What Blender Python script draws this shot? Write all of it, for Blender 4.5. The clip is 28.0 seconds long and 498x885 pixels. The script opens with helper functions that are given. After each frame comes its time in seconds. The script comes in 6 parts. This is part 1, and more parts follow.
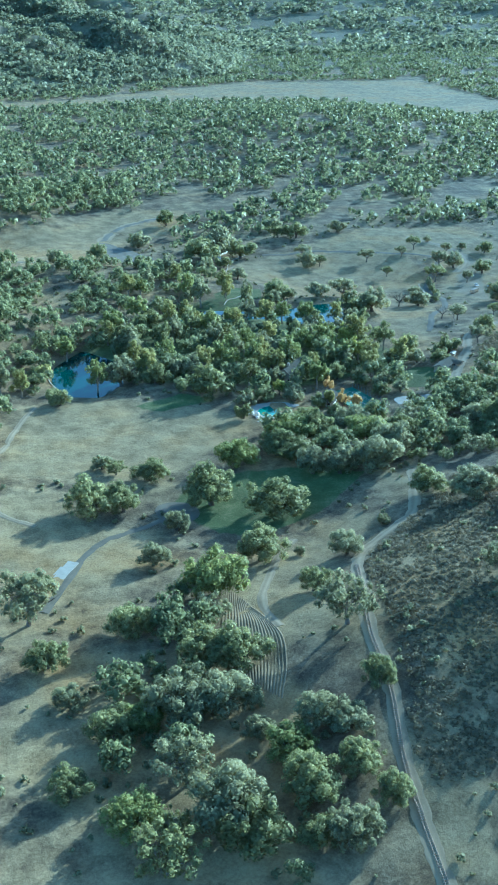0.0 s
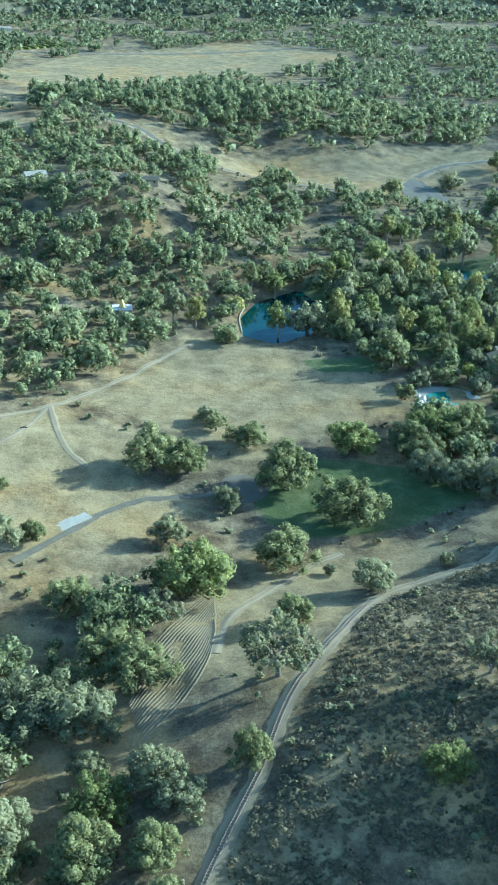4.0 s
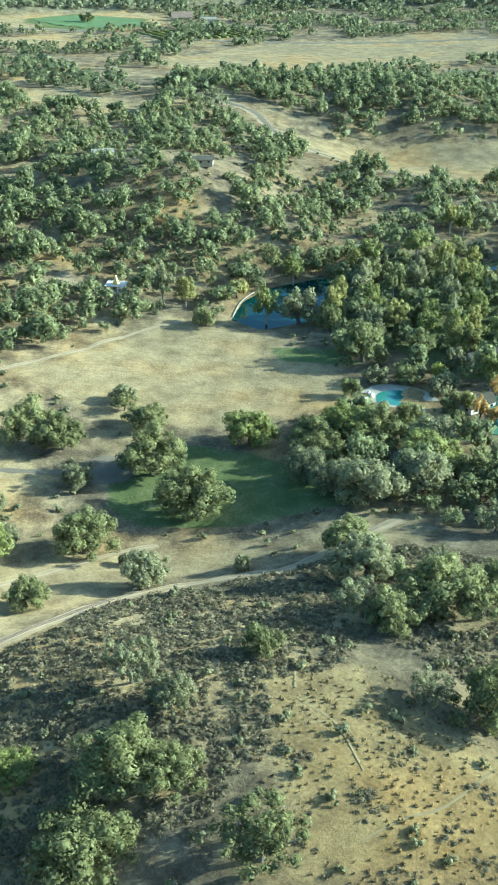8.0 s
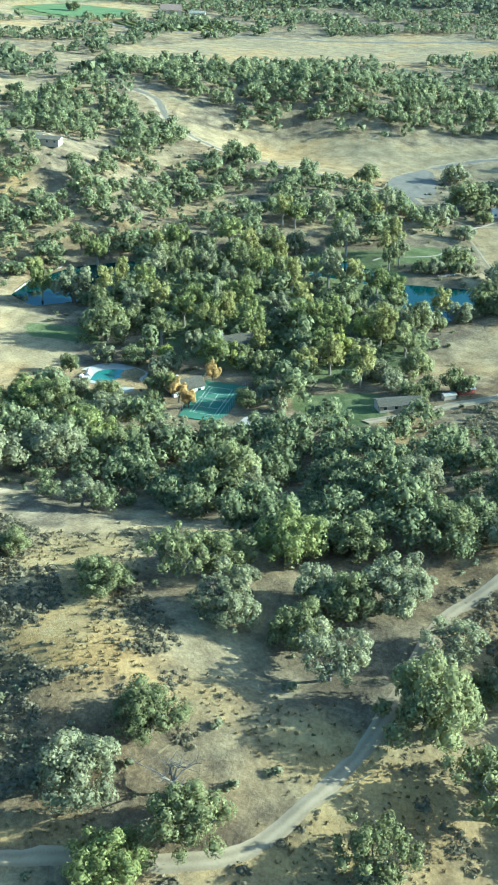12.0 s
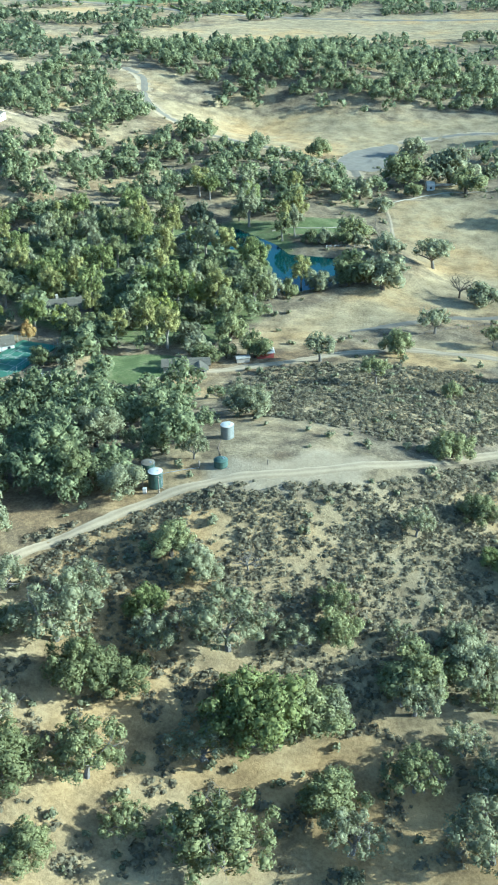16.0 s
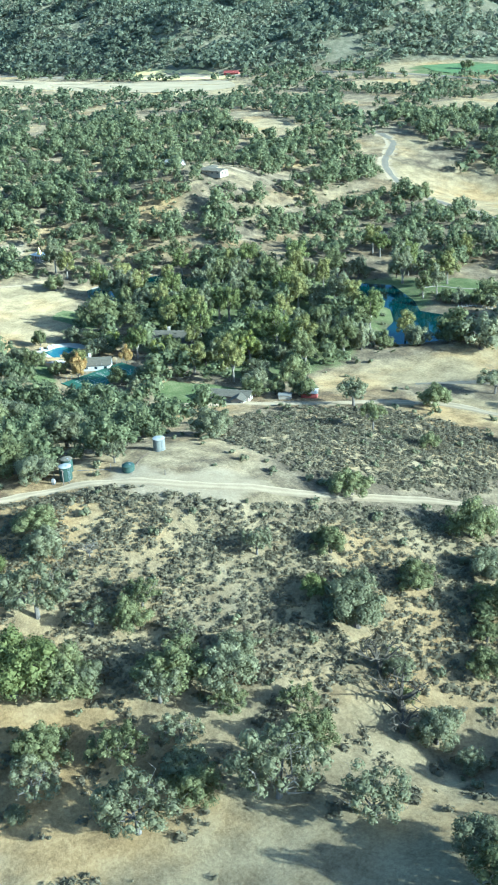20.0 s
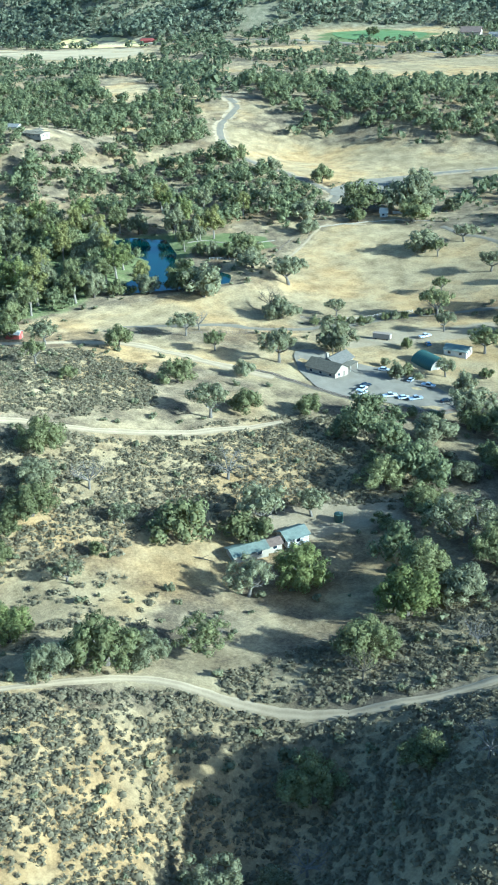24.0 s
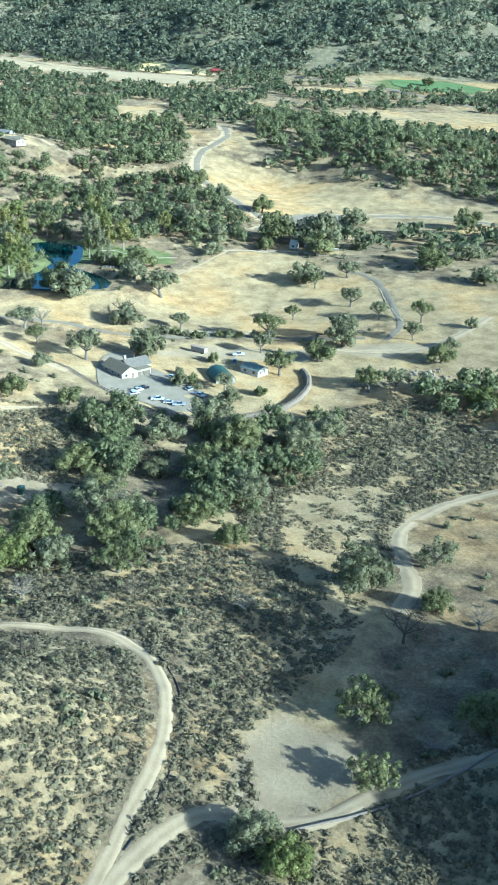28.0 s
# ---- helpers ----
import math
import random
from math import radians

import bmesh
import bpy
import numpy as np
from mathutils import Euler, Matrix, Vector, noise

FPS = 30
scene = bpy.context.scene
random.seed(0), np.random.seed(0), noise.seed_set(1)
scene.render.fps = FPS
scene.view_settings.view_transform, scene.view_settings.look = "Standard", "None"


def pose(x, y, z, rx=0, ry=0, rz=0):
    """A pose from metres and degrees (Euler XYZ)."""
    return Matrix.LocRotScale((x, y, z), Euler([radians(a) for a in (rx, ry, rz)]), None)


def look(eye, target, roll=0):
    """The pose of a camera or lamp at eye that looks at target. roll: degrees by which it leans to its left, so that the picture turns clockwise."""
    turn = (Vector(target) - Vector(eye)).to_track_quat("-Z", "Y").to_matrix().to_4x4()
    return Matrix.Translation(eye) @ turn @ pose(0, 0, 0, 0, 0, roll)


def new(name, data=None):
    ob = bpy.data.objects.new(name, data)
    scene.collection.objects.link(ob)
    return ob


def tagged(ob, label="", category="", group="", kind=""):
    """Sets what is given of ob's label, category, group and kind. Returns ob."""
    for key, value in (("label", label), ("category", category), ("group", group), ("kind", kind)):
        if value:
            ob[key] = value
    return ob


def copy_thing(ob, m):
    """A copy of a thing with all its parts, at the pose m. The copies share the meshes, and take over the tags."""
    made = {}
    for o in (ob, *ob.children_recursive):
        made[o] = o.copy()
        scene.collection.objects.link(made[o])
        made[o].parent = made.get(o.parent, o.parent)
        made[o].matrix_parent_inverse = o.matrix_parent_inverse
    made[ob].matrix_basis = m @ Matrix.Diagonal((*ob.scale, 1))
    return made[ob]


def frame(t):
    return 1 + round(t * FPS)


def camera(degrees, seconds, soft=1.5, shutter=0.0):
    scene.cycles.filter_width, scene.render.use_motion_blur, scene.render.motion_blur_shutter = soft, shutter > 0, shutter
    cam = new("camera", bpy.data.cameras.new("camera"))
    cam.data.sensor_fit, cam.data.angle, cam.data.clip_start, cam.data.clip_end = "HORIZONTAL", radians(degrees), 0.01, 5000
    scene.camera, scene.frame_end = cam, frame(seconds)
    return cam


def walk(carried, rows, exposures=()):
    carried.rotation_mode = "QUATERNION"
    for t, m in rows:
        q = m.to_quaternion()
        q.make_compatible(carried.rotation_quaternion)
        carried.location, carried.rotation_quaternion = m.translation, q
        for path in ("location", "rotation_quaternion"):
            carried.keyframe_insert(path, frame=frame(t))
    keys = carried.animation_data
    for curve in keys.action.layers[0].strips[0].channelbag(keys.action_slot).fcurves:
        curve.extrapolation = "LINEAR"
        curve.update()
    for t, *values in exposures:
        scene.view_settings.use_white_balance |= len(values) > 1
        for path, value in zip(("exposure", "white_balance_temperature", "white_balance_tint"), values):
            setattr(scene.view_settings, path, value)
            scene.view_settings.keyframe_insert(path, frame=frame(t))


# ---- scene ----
cam = camera(25.6, 28.0, 1.9)
METRES, EYE, TILT, LEAN, TURN = 1000.0, 173.0, 0.0, 0.0, -23.8
ROWS = [
    (0.0, 0.0, 0.0, 0.0, 0.02, -23.41, -0.05),
    (0.5, 0.0144, 0.0105, -0.0007, 2.01, -23.38, -1.13),
    (1.0, 0.0292, 0.0212, -0.0015, 5.74, -24.12, -2.07),
    (1.5, 0.0431, 0.0323, -0.0023, 10.66, -25.41, -3.08),
    (2.0, 0.0577, 0.0438, -0.0033, 16.76, -26.67, -3.6),
    (2.5, 0.0716, 0.0561, -0.0049, 21.61, -27.38, -3.75),
    (3.0, 0.0864, 0.0677, -0.0063, 24.42, -27.61, -3.54),
    (3.5, 0.1001, 0.0781, -0.0071, 25.07, -27.54, -2.98),
    (4.0, 0.1145, 0.0899, -0.0084, 25.32, -27.41, -2.27),
    (4.5, 0.1286, 0.1016, -0.0102, 26.61, -27.25, -1.45),
    (6.5, 0.1849, 0.1489, -0.0163, 36.23, -27.9, 0.15),
    (7.0, 0.199, 0.1616, -0.0183, 37.57, -28.1, 0.2),
    (7.5, 0.2128, 0.1722, -0.0196, 38.94, -27.95, 0.09),
    (8.0, 0.2269, 0.1849, -0.0213, 40.58, -27.68, 0.01),
    (8.5, 0.24, 0.1962, -0.0228, 41.92, -27.41, -0.2),
    (9.0, 0.254, 0.2086, -0.0244, 42.89, -27.3, -0.32),
    (9.5, 0.2671, 0.2201, -0.0257, 43.22, -27.56, -0.5),
    (10.0, 0.2806, 0.2323, -0.0271, 43.26, -28.07, -0.68),
    (10.5, 0.2938, 0.2447, -0.0282, 43.36, -28.57, -0.93),
    (11.0, 0.307, 0.2571, -0.0288, 43.82, -28.68, -1.18),
    (11.5, 0.3199, 0.2697, -0.0295, 44.67, -28.25, -1.39),
    (12.0, 0.3329, 0.2821, -0.0299, 45.64, -27.55, -1.52),
    (12.5, 0.3456, 0.2944, -0.0304, 46.43, -27.05, -1.54),
    (13.0, 0.3583, 0.3067, -0.0313, 46.79, -27.03, -1.43),
    (13.5, 0.3708, 0.319, -0.0324, 46.88, -27.44, -1.28),
    (15.5, 0.4189, 0.369, -0.0366, 51.57, -27.87, 0.05),
    (16.0, 0.4308, 0.3816, -0.0371, 53.74, -28.06, 0.73),
    (16.5, 0.4423, 0.3947, -0.0377, 55.92, -28.51, 1.22),
    (17.0, 0.454, 0.4077, -0.0378, 58.11, -28.95, 1.39),
    (17.5, 0.465, 0.421, -0.0384, 60.5, -28.99, 1.41),
    (18.0, 0.4761, 0.4345, -0.039, 63.56, -28.41, 1.59),
    (18.5, 0.4864, 0.4477, -0.0395, 66.94, -27.36, 1.98),
    (19.0, 0.4971, 0.4621, -0.0399, 70.56, -25.91, 2.51),
    (19.5, 0.507, 0.4755, -0.0406, 73.25, -24.8, 2.83),
    (20.0, 0.5176, 0.4902, -0.0412, 74.81, -23.97, 2.9),
    (20.5, 0.5277, 0.5039, -0.0414, 75.2, -23.65, 2.71),
    (21.0, 0.5378, 0.519, -0.0426, 74.9, -23.92, 2.56),
    (21.5, 0.5478, 0.533, -0.0433, 74.48, -24.58, 2.63),
    (22.0, 0.5577, 0.5482, -0.0443, 73.98, -25.5, 2.88),
    (22.5, 0.5665, 0.5629, -0.0452, 73.64, -26.21, 3.26),
    (24.5, 0.6013, 0.6245, -0.0465, 76.73, -24.79, 2.88),
    (25.0, 0.6097, 0.641, -0.0464, 78.6, -24.16, 2.48),
    (25.5, 0.6173, 0.6565, -0.0465, 80.18, -23.73, 2.19),
    (26.0, 0.6252, 0.6732, -0.0469, 81.37, -23.37, 1.87),
    (26.5, 0.6322, 0.6889, -0.0472, 82.04, -23.06, 1.4),
    (27.0, 0.6391, 0.7051, -0.0478, 82.5, -22.98, 0.58),
    (27.5, 0.6463, 0.7213, -0.0481, 83.04, -23.11, -0.42),
    (28.0, 0.6531, 0.7377, -0.0487, 83.63, -23.45, -1.3),
]
EXPOSURES = [(0.0, 1.98, 3680, -16), (3.0, 1.98, 3950, -14), (4.5, 1.88, 3940, -15), (7.0, 1.99, 4370, -18), (9.0, 1.92, 4310, -16), (11.0, 2.1, 4150, -15), (13.0, 2.1, 4140, -13), (17.0, 1.85, 3990, -9), (22.0, 1.64, 3890, -9), (28.0, 1.42, 3990, -7)]
walk(cam, [(t, pose(0, 0, EYE, TILT, LEAN, TURN) @ pose(METRES * x, METRES * y, METRES * z, 90 + pitch, roll, yaw)) for t, x, y, z, yaw, pitch, roll in ROWS], EXPOSURES)

# ---- world and sun ----
SUN_ELEVATION = radians(21.0)
SUN_WAY = Vector((0.9, 0.44, 0)).normalized()
world = bpy.data.worlds.new("sky")
scene.world = world
world.use_nodes = True
wn = world.node_tree.nodes
wn.clear()
sky = wn.new("ShaderNodeTexSky")
sky.sky_type = "NISHITA"
sky.sun_disc = False
sky.sun_elevation = SUN_ELEVATION
sky.sun_rotation = math.atan2(SUN_WAY.x, SUN_WAY.y)
sky.air_density, sky.dust_density, sky.ozone_density = 1.0, 1.8, 0.8
back = wn.new("ShaderNodeBackground")
back.inputs["Strength"].default_value = 0.085
wout = wn.new("ShaderNodeOutputWorld")
world.node_tree.links.new(sky.outputs[0], back.inputs[0])
world.node_tree.links.new(back.outputs[0], wout.inputs[0])
sun = new("sun", bpy.data.lights.new("sun", "SUN"))
sun.data.energy = 5.0
sun.data.angle = radians(0.55)
sun.data.color = (1.0, 0.87, 0.66)
sun.matrix_world = look(SUN_WAY * 300 + Vector((300, 400, 300 * math.tan(SUN_ELEVATION))), (300, 400, 0))


# ---- materials ----
def material(name, build, rough=0.9, metal=0.0, spec=0.2):
    """A node material; build(nodes, links, bsdf) wires its colour and relief."""
    m = bpy.data.materials.new(name)
    m.use_nodes = True
    nt = m.node_tree
    b = nt.nodes["Principled BSDF"]
    b.inputs["Roughness"].default_value = rough
    b.inputs["Metallic"].default_value = metal
    b.inputs["Diffuse Roughness"].default_value = 1.0 if rough > 0.84 else 0.0
    b.inputs["Specular IOR Level"].default_value = spec
    build(nt.nodes, nt.links, b)
    return m


def noise_node(n, l, scale, detail=4, rough=0.55, coord=None):
    t = n.new("ShaderNodeTexNoise")
    t.inputs["Scale"].default_value = scale
    t.inputs["Detail"].default_value = detail
    t.inputs["Roughness"].default_value = rough
    if coord is None:
        coord = n.new("ShaderNodeNewGeometry").outputs["Position"]
    l.new(coord, t.inputs["Vector"])
    return t.outputs["Fac"]


def ramp(n, l, fac, *stops):
    r = n.new("ShaderNodeValToRGB")
    e = r.color_ramp.elements
    while len(e) < len(stops):
        e.new(0.5)
    for el, (p, c) in zip(e, stops):
        el.position, el.color = p, (*c, 1)
    l.new(fac, r.inputs[0])
    return r.outputs[0]


def mix(n, l, fac, a, b, kind="MIX"):
    m = n.new("ShaderNodeMix")
    m.data_type, m.blend_type = "RGBA", kind
    for sock, v in ((m.inputs["Factor"], fac), (m.inputs[6], a), (m.inputs[7], b)):
        if isinstance(v, tuple):
            sock.default_value = (*v, 1)
        elif isinstance(v, (int, float)):
            sock.default_value = v
        else:
            l.new(v, sock)
    return m.outputs[2]


def mathn(n, l, op, a, b=0.0, clamp=False):
    m = n.new("ShaderNodeMath")
    m.operation, m.use_clamp = op, clamp
    for sock, v in zip(m.inputs, (a, b)):
        if isinstance(v, (int, float)):
            sock.default_value = v
        else:
            l.new(v, sock)
    return m.outputs[0]


def bump(n, l, b, height, strength, dist):
    k = n.new("ShaderNodeBump")
    k.inputs["Strength"].default_value = strength
    k.inputs["Distance"].default_value = dist
    l.new(height, k.inputs["Height"])
    l.new(k.outputs[0], b.inputs["Normal"])


def plain(name, colour, rough=0.7, metal=0.0, vary=0.25, scale=1.5, spec=0.3):
    """A surface of one colour with stains and grain at two scales."""
    def build(n, l, b):
        f = noise_node(n, l, scale, 6, 0.65)
        g = noise_node(n, l, scale * 9, 3)
        s = mathn(n, l, "ADD", mathn(n, l, "MULTIPLY", f, 0.7), mathn(n, l, "MULTIPLY", g, 0.3))
        dark = tuple(c * (1 - vary) for c in colour)
        light = tuple(min(1, c * (1 + vary)) for c in colour)
        l.new(ramp(n, l, s, (0.3, dark), (0.7, light)), b.inputs["Base Color"])
        bump(n, l, b, g, 0.3, 0.05)
    return material(name, build, rough, metal, spec)


def ground_build(n, l, b):
    geo = n.new("ShaderNodeNewGeometry").outputs["Position"]
    att = n.new("ShaderNodeAttribute")
    att.attribute_name = "cover"
    sep = n.new("ShaderNodeSeparateColor")
    l.new(att.outputs["Color"], sep.inputs[0])
    big = noise_node(n, l, 0.018, 5, 0.6, geo)
    mid = noise_node(n, l, 0.11, 6, 0.65, geo)
    fine = noise_node(n, l, 1.1, 8, 0.8, geo)
    edge = mathn(n, l, "MULTIPLY", mathn(n, l, "SUBTRACT", mid, 0.5), 0.9)

    def cover(sock, width=0.18):
        s = mathn(n, l, "ADD", sock, edge)
        return mathn(n, l, "MULTIPLY", mathn(n, l, "SUBTRACT", s, 0.5 - width), 1 / (2 * width), True)
    mixed = mathn(n, l, "ADD", mathn(n, l, "MULTIPLY", mid, 0.48), mathn(n, l, "MULTIPLY", fine, 0.52))
    litter = ramp(n, l, mixed, (0.38, (0.075, 0.058, 0.036)), (0.5, (0.17, 0.132, 0.076)), (0.62, (0.33, 0.26, 0.15)))
    straw = ramp(n, l, mixed, (0.39, (0.175, 0.13, 0.066)), (0.5, (0.3, 0.229, 0.114)), (0.61, (0.415, 0.323, 0.165)))
    tint = ramp(n, l, big, (0.36, (0.8, 0.78, 0.78)), (0.5, (1.0, 0.96, 0.92)), (0.64, (1.1, 0.95, 0.76)))
    bare = ramp(n, l, mixed, (0.3, (0.21, 0.155, 0.085)), (0.5, (0.285, 0.217, 0.123)), (0.64, (0.35, 0.272, 0.16)))
    lawn = ramp(n, l, mixed, (0.3, (0.06, 0.07, 0.024)), (0.5, (0.115, 0.125, 0.042)), (0.66, (0.24, 0.21, 0.1)))
    golden = n.new("ShaderNodeAttribute")
    golden.attribute_name = "golden"
    ripe = ramp(n, l, mixed, (0.39, (0.165, 0.118, 0.05)), (0.5, (0.29, 0.212, 0.09)), (0.61, (0.42, 0.318, 0.137)))
    straw = mix(n, l, cover(golden.outputs["Fac"], 0.3), straw, ripe)
    c = mix(n, l, cover(sep.outputs[0], 0.25), litter, straw)
    c = mix(n, l, 1.0, c, tint, "MULTIPLY")
    c = mix(n, l, cover(sep.outputs[2], 0.22), c, bare)
    c = mix(n, l, cover(sep.outputs[1], 0.12), c, lawn)
    brush = ramp(n, l, mixed, (0.32, (0.075, 0.068, 0.038)), (0.5, (0.16, 0.138, 0.078)), (0.64, (0.3, 0.25, 0.15)))
    c = mix(n, l, cover(att.outputs["Alpha"], 0.3), c, brush)
    l.new(c, b.inputs["Base Color"])
    h = mathn(n, l, "ADD", mathn(n, l, "MULTIPLY", fine, 0.35), mid)
    bump(n, l, b, h, 0.7, 0.9)


GROUND = material("dry_ground", ground_build, 0.95, 0, 0.05)


def leaf_build(dark, mid_c, light, trans=0.5):
    def build(n, l, b):
        isl = n.new("ShaderNodeNewGeometry")
        obj = n.new("ShaderNodeObjectInfo").outputs["Random"]
        patch = noise_node(n, l, 0.07, 3, 0.6, isl.outputs["Position"])
        f = mathn(n, l, "ADD", mathn(n, l, "MULTIPLY", isl.outputs["Random Per Island"], 0.42), mathn(n, l, "MULTIPLY", obj, 0.22))
        f = mathn(n, l, "ADD", f, mathn(n, l, "MULTIPLY", patch, 0.36))
        c = ramp(n, l, f, (0.15, dark), (0.5, mid_c), (0.85, light))
        l.new(c, b.inputs["Base Color"])
        t = n.new("ShaderNodeBsdfTranslucent")
        l.new(c, t.inputs["Color"])
        s = n.new("ShaderNodeMixShader")
        s.inputs[0].default_value = trans
        l.new(b.outputs[0], s.inputs[1])
        l.new(t.outputs[0], s.inputs[2])
        l.new(s.outputs[0], n["Material Output"].inputs["Surface"])
    return build


OAK_LEAF = material("oak_leaf", leaf_build((0.115, 0.114, 0.042), (0.218, 0.209, 0.082), (0.345, 0.322, 0.132)), 0.6, 0, 0.12)
GREY_LEAF = material("grey_oak_leaf", leaf_build((0.15, 0.141, 0.068), (0.258, 0.24, 0.12), (0.38, 0.35, 0.185)), 0.65, 0, 0.12)
GREEN_LEAF = material("willow_leaf", leaf_build((0.12, 0.125, 0.038), (0.23, 0.23, 0.07), (0.36, 0.345, 0.115)), 0.6, 0, 0.12)
YELLOW_LEAF = material("sycamore_leaf", leaf_build((0.16, 0.15, 0.045), (0.29, 0.26, 0.082), (0.45, 0.395, 0.135)), 0.6, 0, 0.12)
LIME_LEAF = material("lime_green_leaf", leaf_build((0.19, 0.185, 0.04), (0.33, 0.315, 0.07), (0.47, 0.435, 0.12)), 0.6, 0, 0.12)
ORANGE_LEAF = material("autumn_leaf", leaf_build((0.28, 0.17, 0.05), (0.46, 0.3, 0.095), (0.58, 0.43, 0.16)), 0.6, 0, 0.12)
SCRUB_LEAF = material("sage_leaf", leaf_build((0.14, 0.114, 0.063), (0.23, 0.188, 0.104), (0.34, 0.282, 0.155), 0.35), 0.85, 0, 0.1)
WOODS_LEAF = material("woodland_leaf", leaf_build((0.08, 0.085, 0.038), (0.168, 0.172, 0.074), (0.3, 0.29, 0.13)), 0.65, 0, 0.12)
# chaparral grey-green, with distance haze put into the colour: lighter and bluer
HAZE_PALED_CHAPARRAL = material("haze_paled_chaparral_leaf", leaf_build((0.12, 0.125, 0.07), (0.2, 0.2, 0.115), (0.31, 0.3, 0.18)), 0.7, 0, 0.1)
FAR_LEAF = material("far_oak_leaf", leaf_build((0.075, 0.082, 0.04), (0.155, 0.16, 0.075), (0.28, 0.27, 0.13)), 0.65, 0, 0.12)
BARK = plain("bark", (0.14, 0.112, 0.08), 0.95, 0, 0.4, 2.0, 0.1)
PALE_WOOD = plain("bleached_wood", (0.29, 0.24, 0.17), 0.9, 0, 0.3, 2.0, 0.1)
LIMB_WOOD = plain("limb_wood", (0.19, 0.158, 0.118), 0.9, 0, 0.35, 2.0, 0.1)
SLEEPER_WOOD = plain("weathered_sleeper", (0.33, 0.265, 0.175), 0.9, 0, 0.35, 2.0, 0.1)
DEAD_WOOD = plain("dead_wood", (0.105, 0.083, 0.054), 0.9, 0, 0.35, 2.0, 0.1)


def road_build(dark, light, rut=0.25):
    def build(n, l, b):
        f = noise_node(n, l, 0.25, 5, 0.6)
        g = noise_node(n, l, 2.2, 4, 0.6)
        uv = n.new("ShaderNodeUVMap").outputs[0]
        sx = n.new("ShaderNodeSeparateXYZ")
        l.new(uv, sx.inputs[0])
        w = mathn(n, l, "SINE", mathn(n, l, "MULTIPLY", sx.outputs[0], 4 * math.pi))
        s = mathn(n, l, "ADD", mathn(n, l, "MULTIPLY", f, 0.6), mathn(n, l, "MULTIPLY", g, 0.4))
        s = mathn(n, l, "SUBTRACT", s, mathn(n, l, "MULTIPLY", w, rut * 0.3))
        l.new(ramp(n, l, s, (0.3, dark), (0.7, light)), b.inputs["Base Color"])
        bump(n, l, b, s, 0.4, 0.15)
    return build


DIRT = material("pale_dirt", road_build((0.25, 0.186, 0.102), (0.37, 0.281, 0.16), 0.4), 0.95, 0, 0.1)
TRACK = material("worn_track", road_build((0.24, 0.178, 0.082), (0.34, 0.256, 0.12), 0.0), 0.95, 0, 0.1)
ASPHALT = material("worn_asphalt", road_build((0.14, 0.114, 0.076), (0.2, 0.165, 0.113), 0.1), 0.85, 0, 0.06)
GRAVEL = material("grey_gravel", road_build((0.155, 0.128, 0.088), (0.235, 0.196, 0.138), 0.1), 0.9, 0, 0.06)


def water_build(n, l, b):
    b.inputs["Base Color"].default_value = (0.008, 0.026, 0.023, 1)
    b.inputs["IOR"].default_value = 1.33
    bump(n, l, b, noise_node(n, l, 0.6, 3), 0.06, 0.2)


WATER = material("pond_water", water_build, 0.06, 0, 0.2)

# ---- the lie of the land ----
HILLS = [
    (-100, 800, 350, 25.5), (340, 320, 120, 24.4), (260, 600, 200, -8.2), (450, 450, 80, 15), (200, 250, 80, 23), (580, 640, 120, -9.1),
    (180, 400, 120, -5), (500, 320, 55, -4.4), (260, 880, 120, -12.1), (740, 480, 120, 8.6), (-100, 1200, 350, 3.9), (420, 400, 55, 9.1),
    (60, 680, 55, 12.3), (0, 950, 80, 6.9), (180, 320, 55, -7.8), (-500, 1400, 350, 17.2), (300, 400, 55, -8), (100, 550, 80, -6.8),
    (140, 880, 55, -15.3), (140, 720, 55, -10.2), (400, 700, 80, -10.1), (460, 280, 55, -8.7), (580, 480, 55, -9.1), (150, 1000, 80, 15.3),
    (620, 360, 55, 12.3),
]
# (800, 603) and (815, 550) are unseen hills, added to cast shade westward
HILLS += [
    (-300, 300, 220, 22), (700, 1350, 220, 26), (40, 688, 60, 7), (800, 603, 38, 44), (715, 455, 34, 10), (655, 408, 30, -11), (540, 402, 26, -8), (262, 215, 45, 6),
    (696, 446, 26, 8), (651, 417, 25, -8.5), (815, 550, 24, 20),
    (320, 283, 18, 3.5), (291, 276, 18, -4.5), (358, 313, 15, -4.5),
]
FOOT = [(-2600, 700), (-1250, 1130), (-620, 1230), (-440, 1400), (-200, 1720), (130, 1870), (500, 2000), (905, 2190), (1200, 2700), (1500, 3600)]
PONDS = [
    [(132, 544), (130, 570), (138, 594), (162, 618), (174, 592), (168, 552), (150, 535)],
    [(230, 630), (234, 656), (256, 668), (286, 654), (300, 643), (325, 649), (342, 650), (353, 640), (345, 624), (334, 604), (324, 590), (312, 600), (302, 620), (286, 634), (250, 636)],
]
POND_LEVEL = -39.4
rng = np.random.default_rng(7)


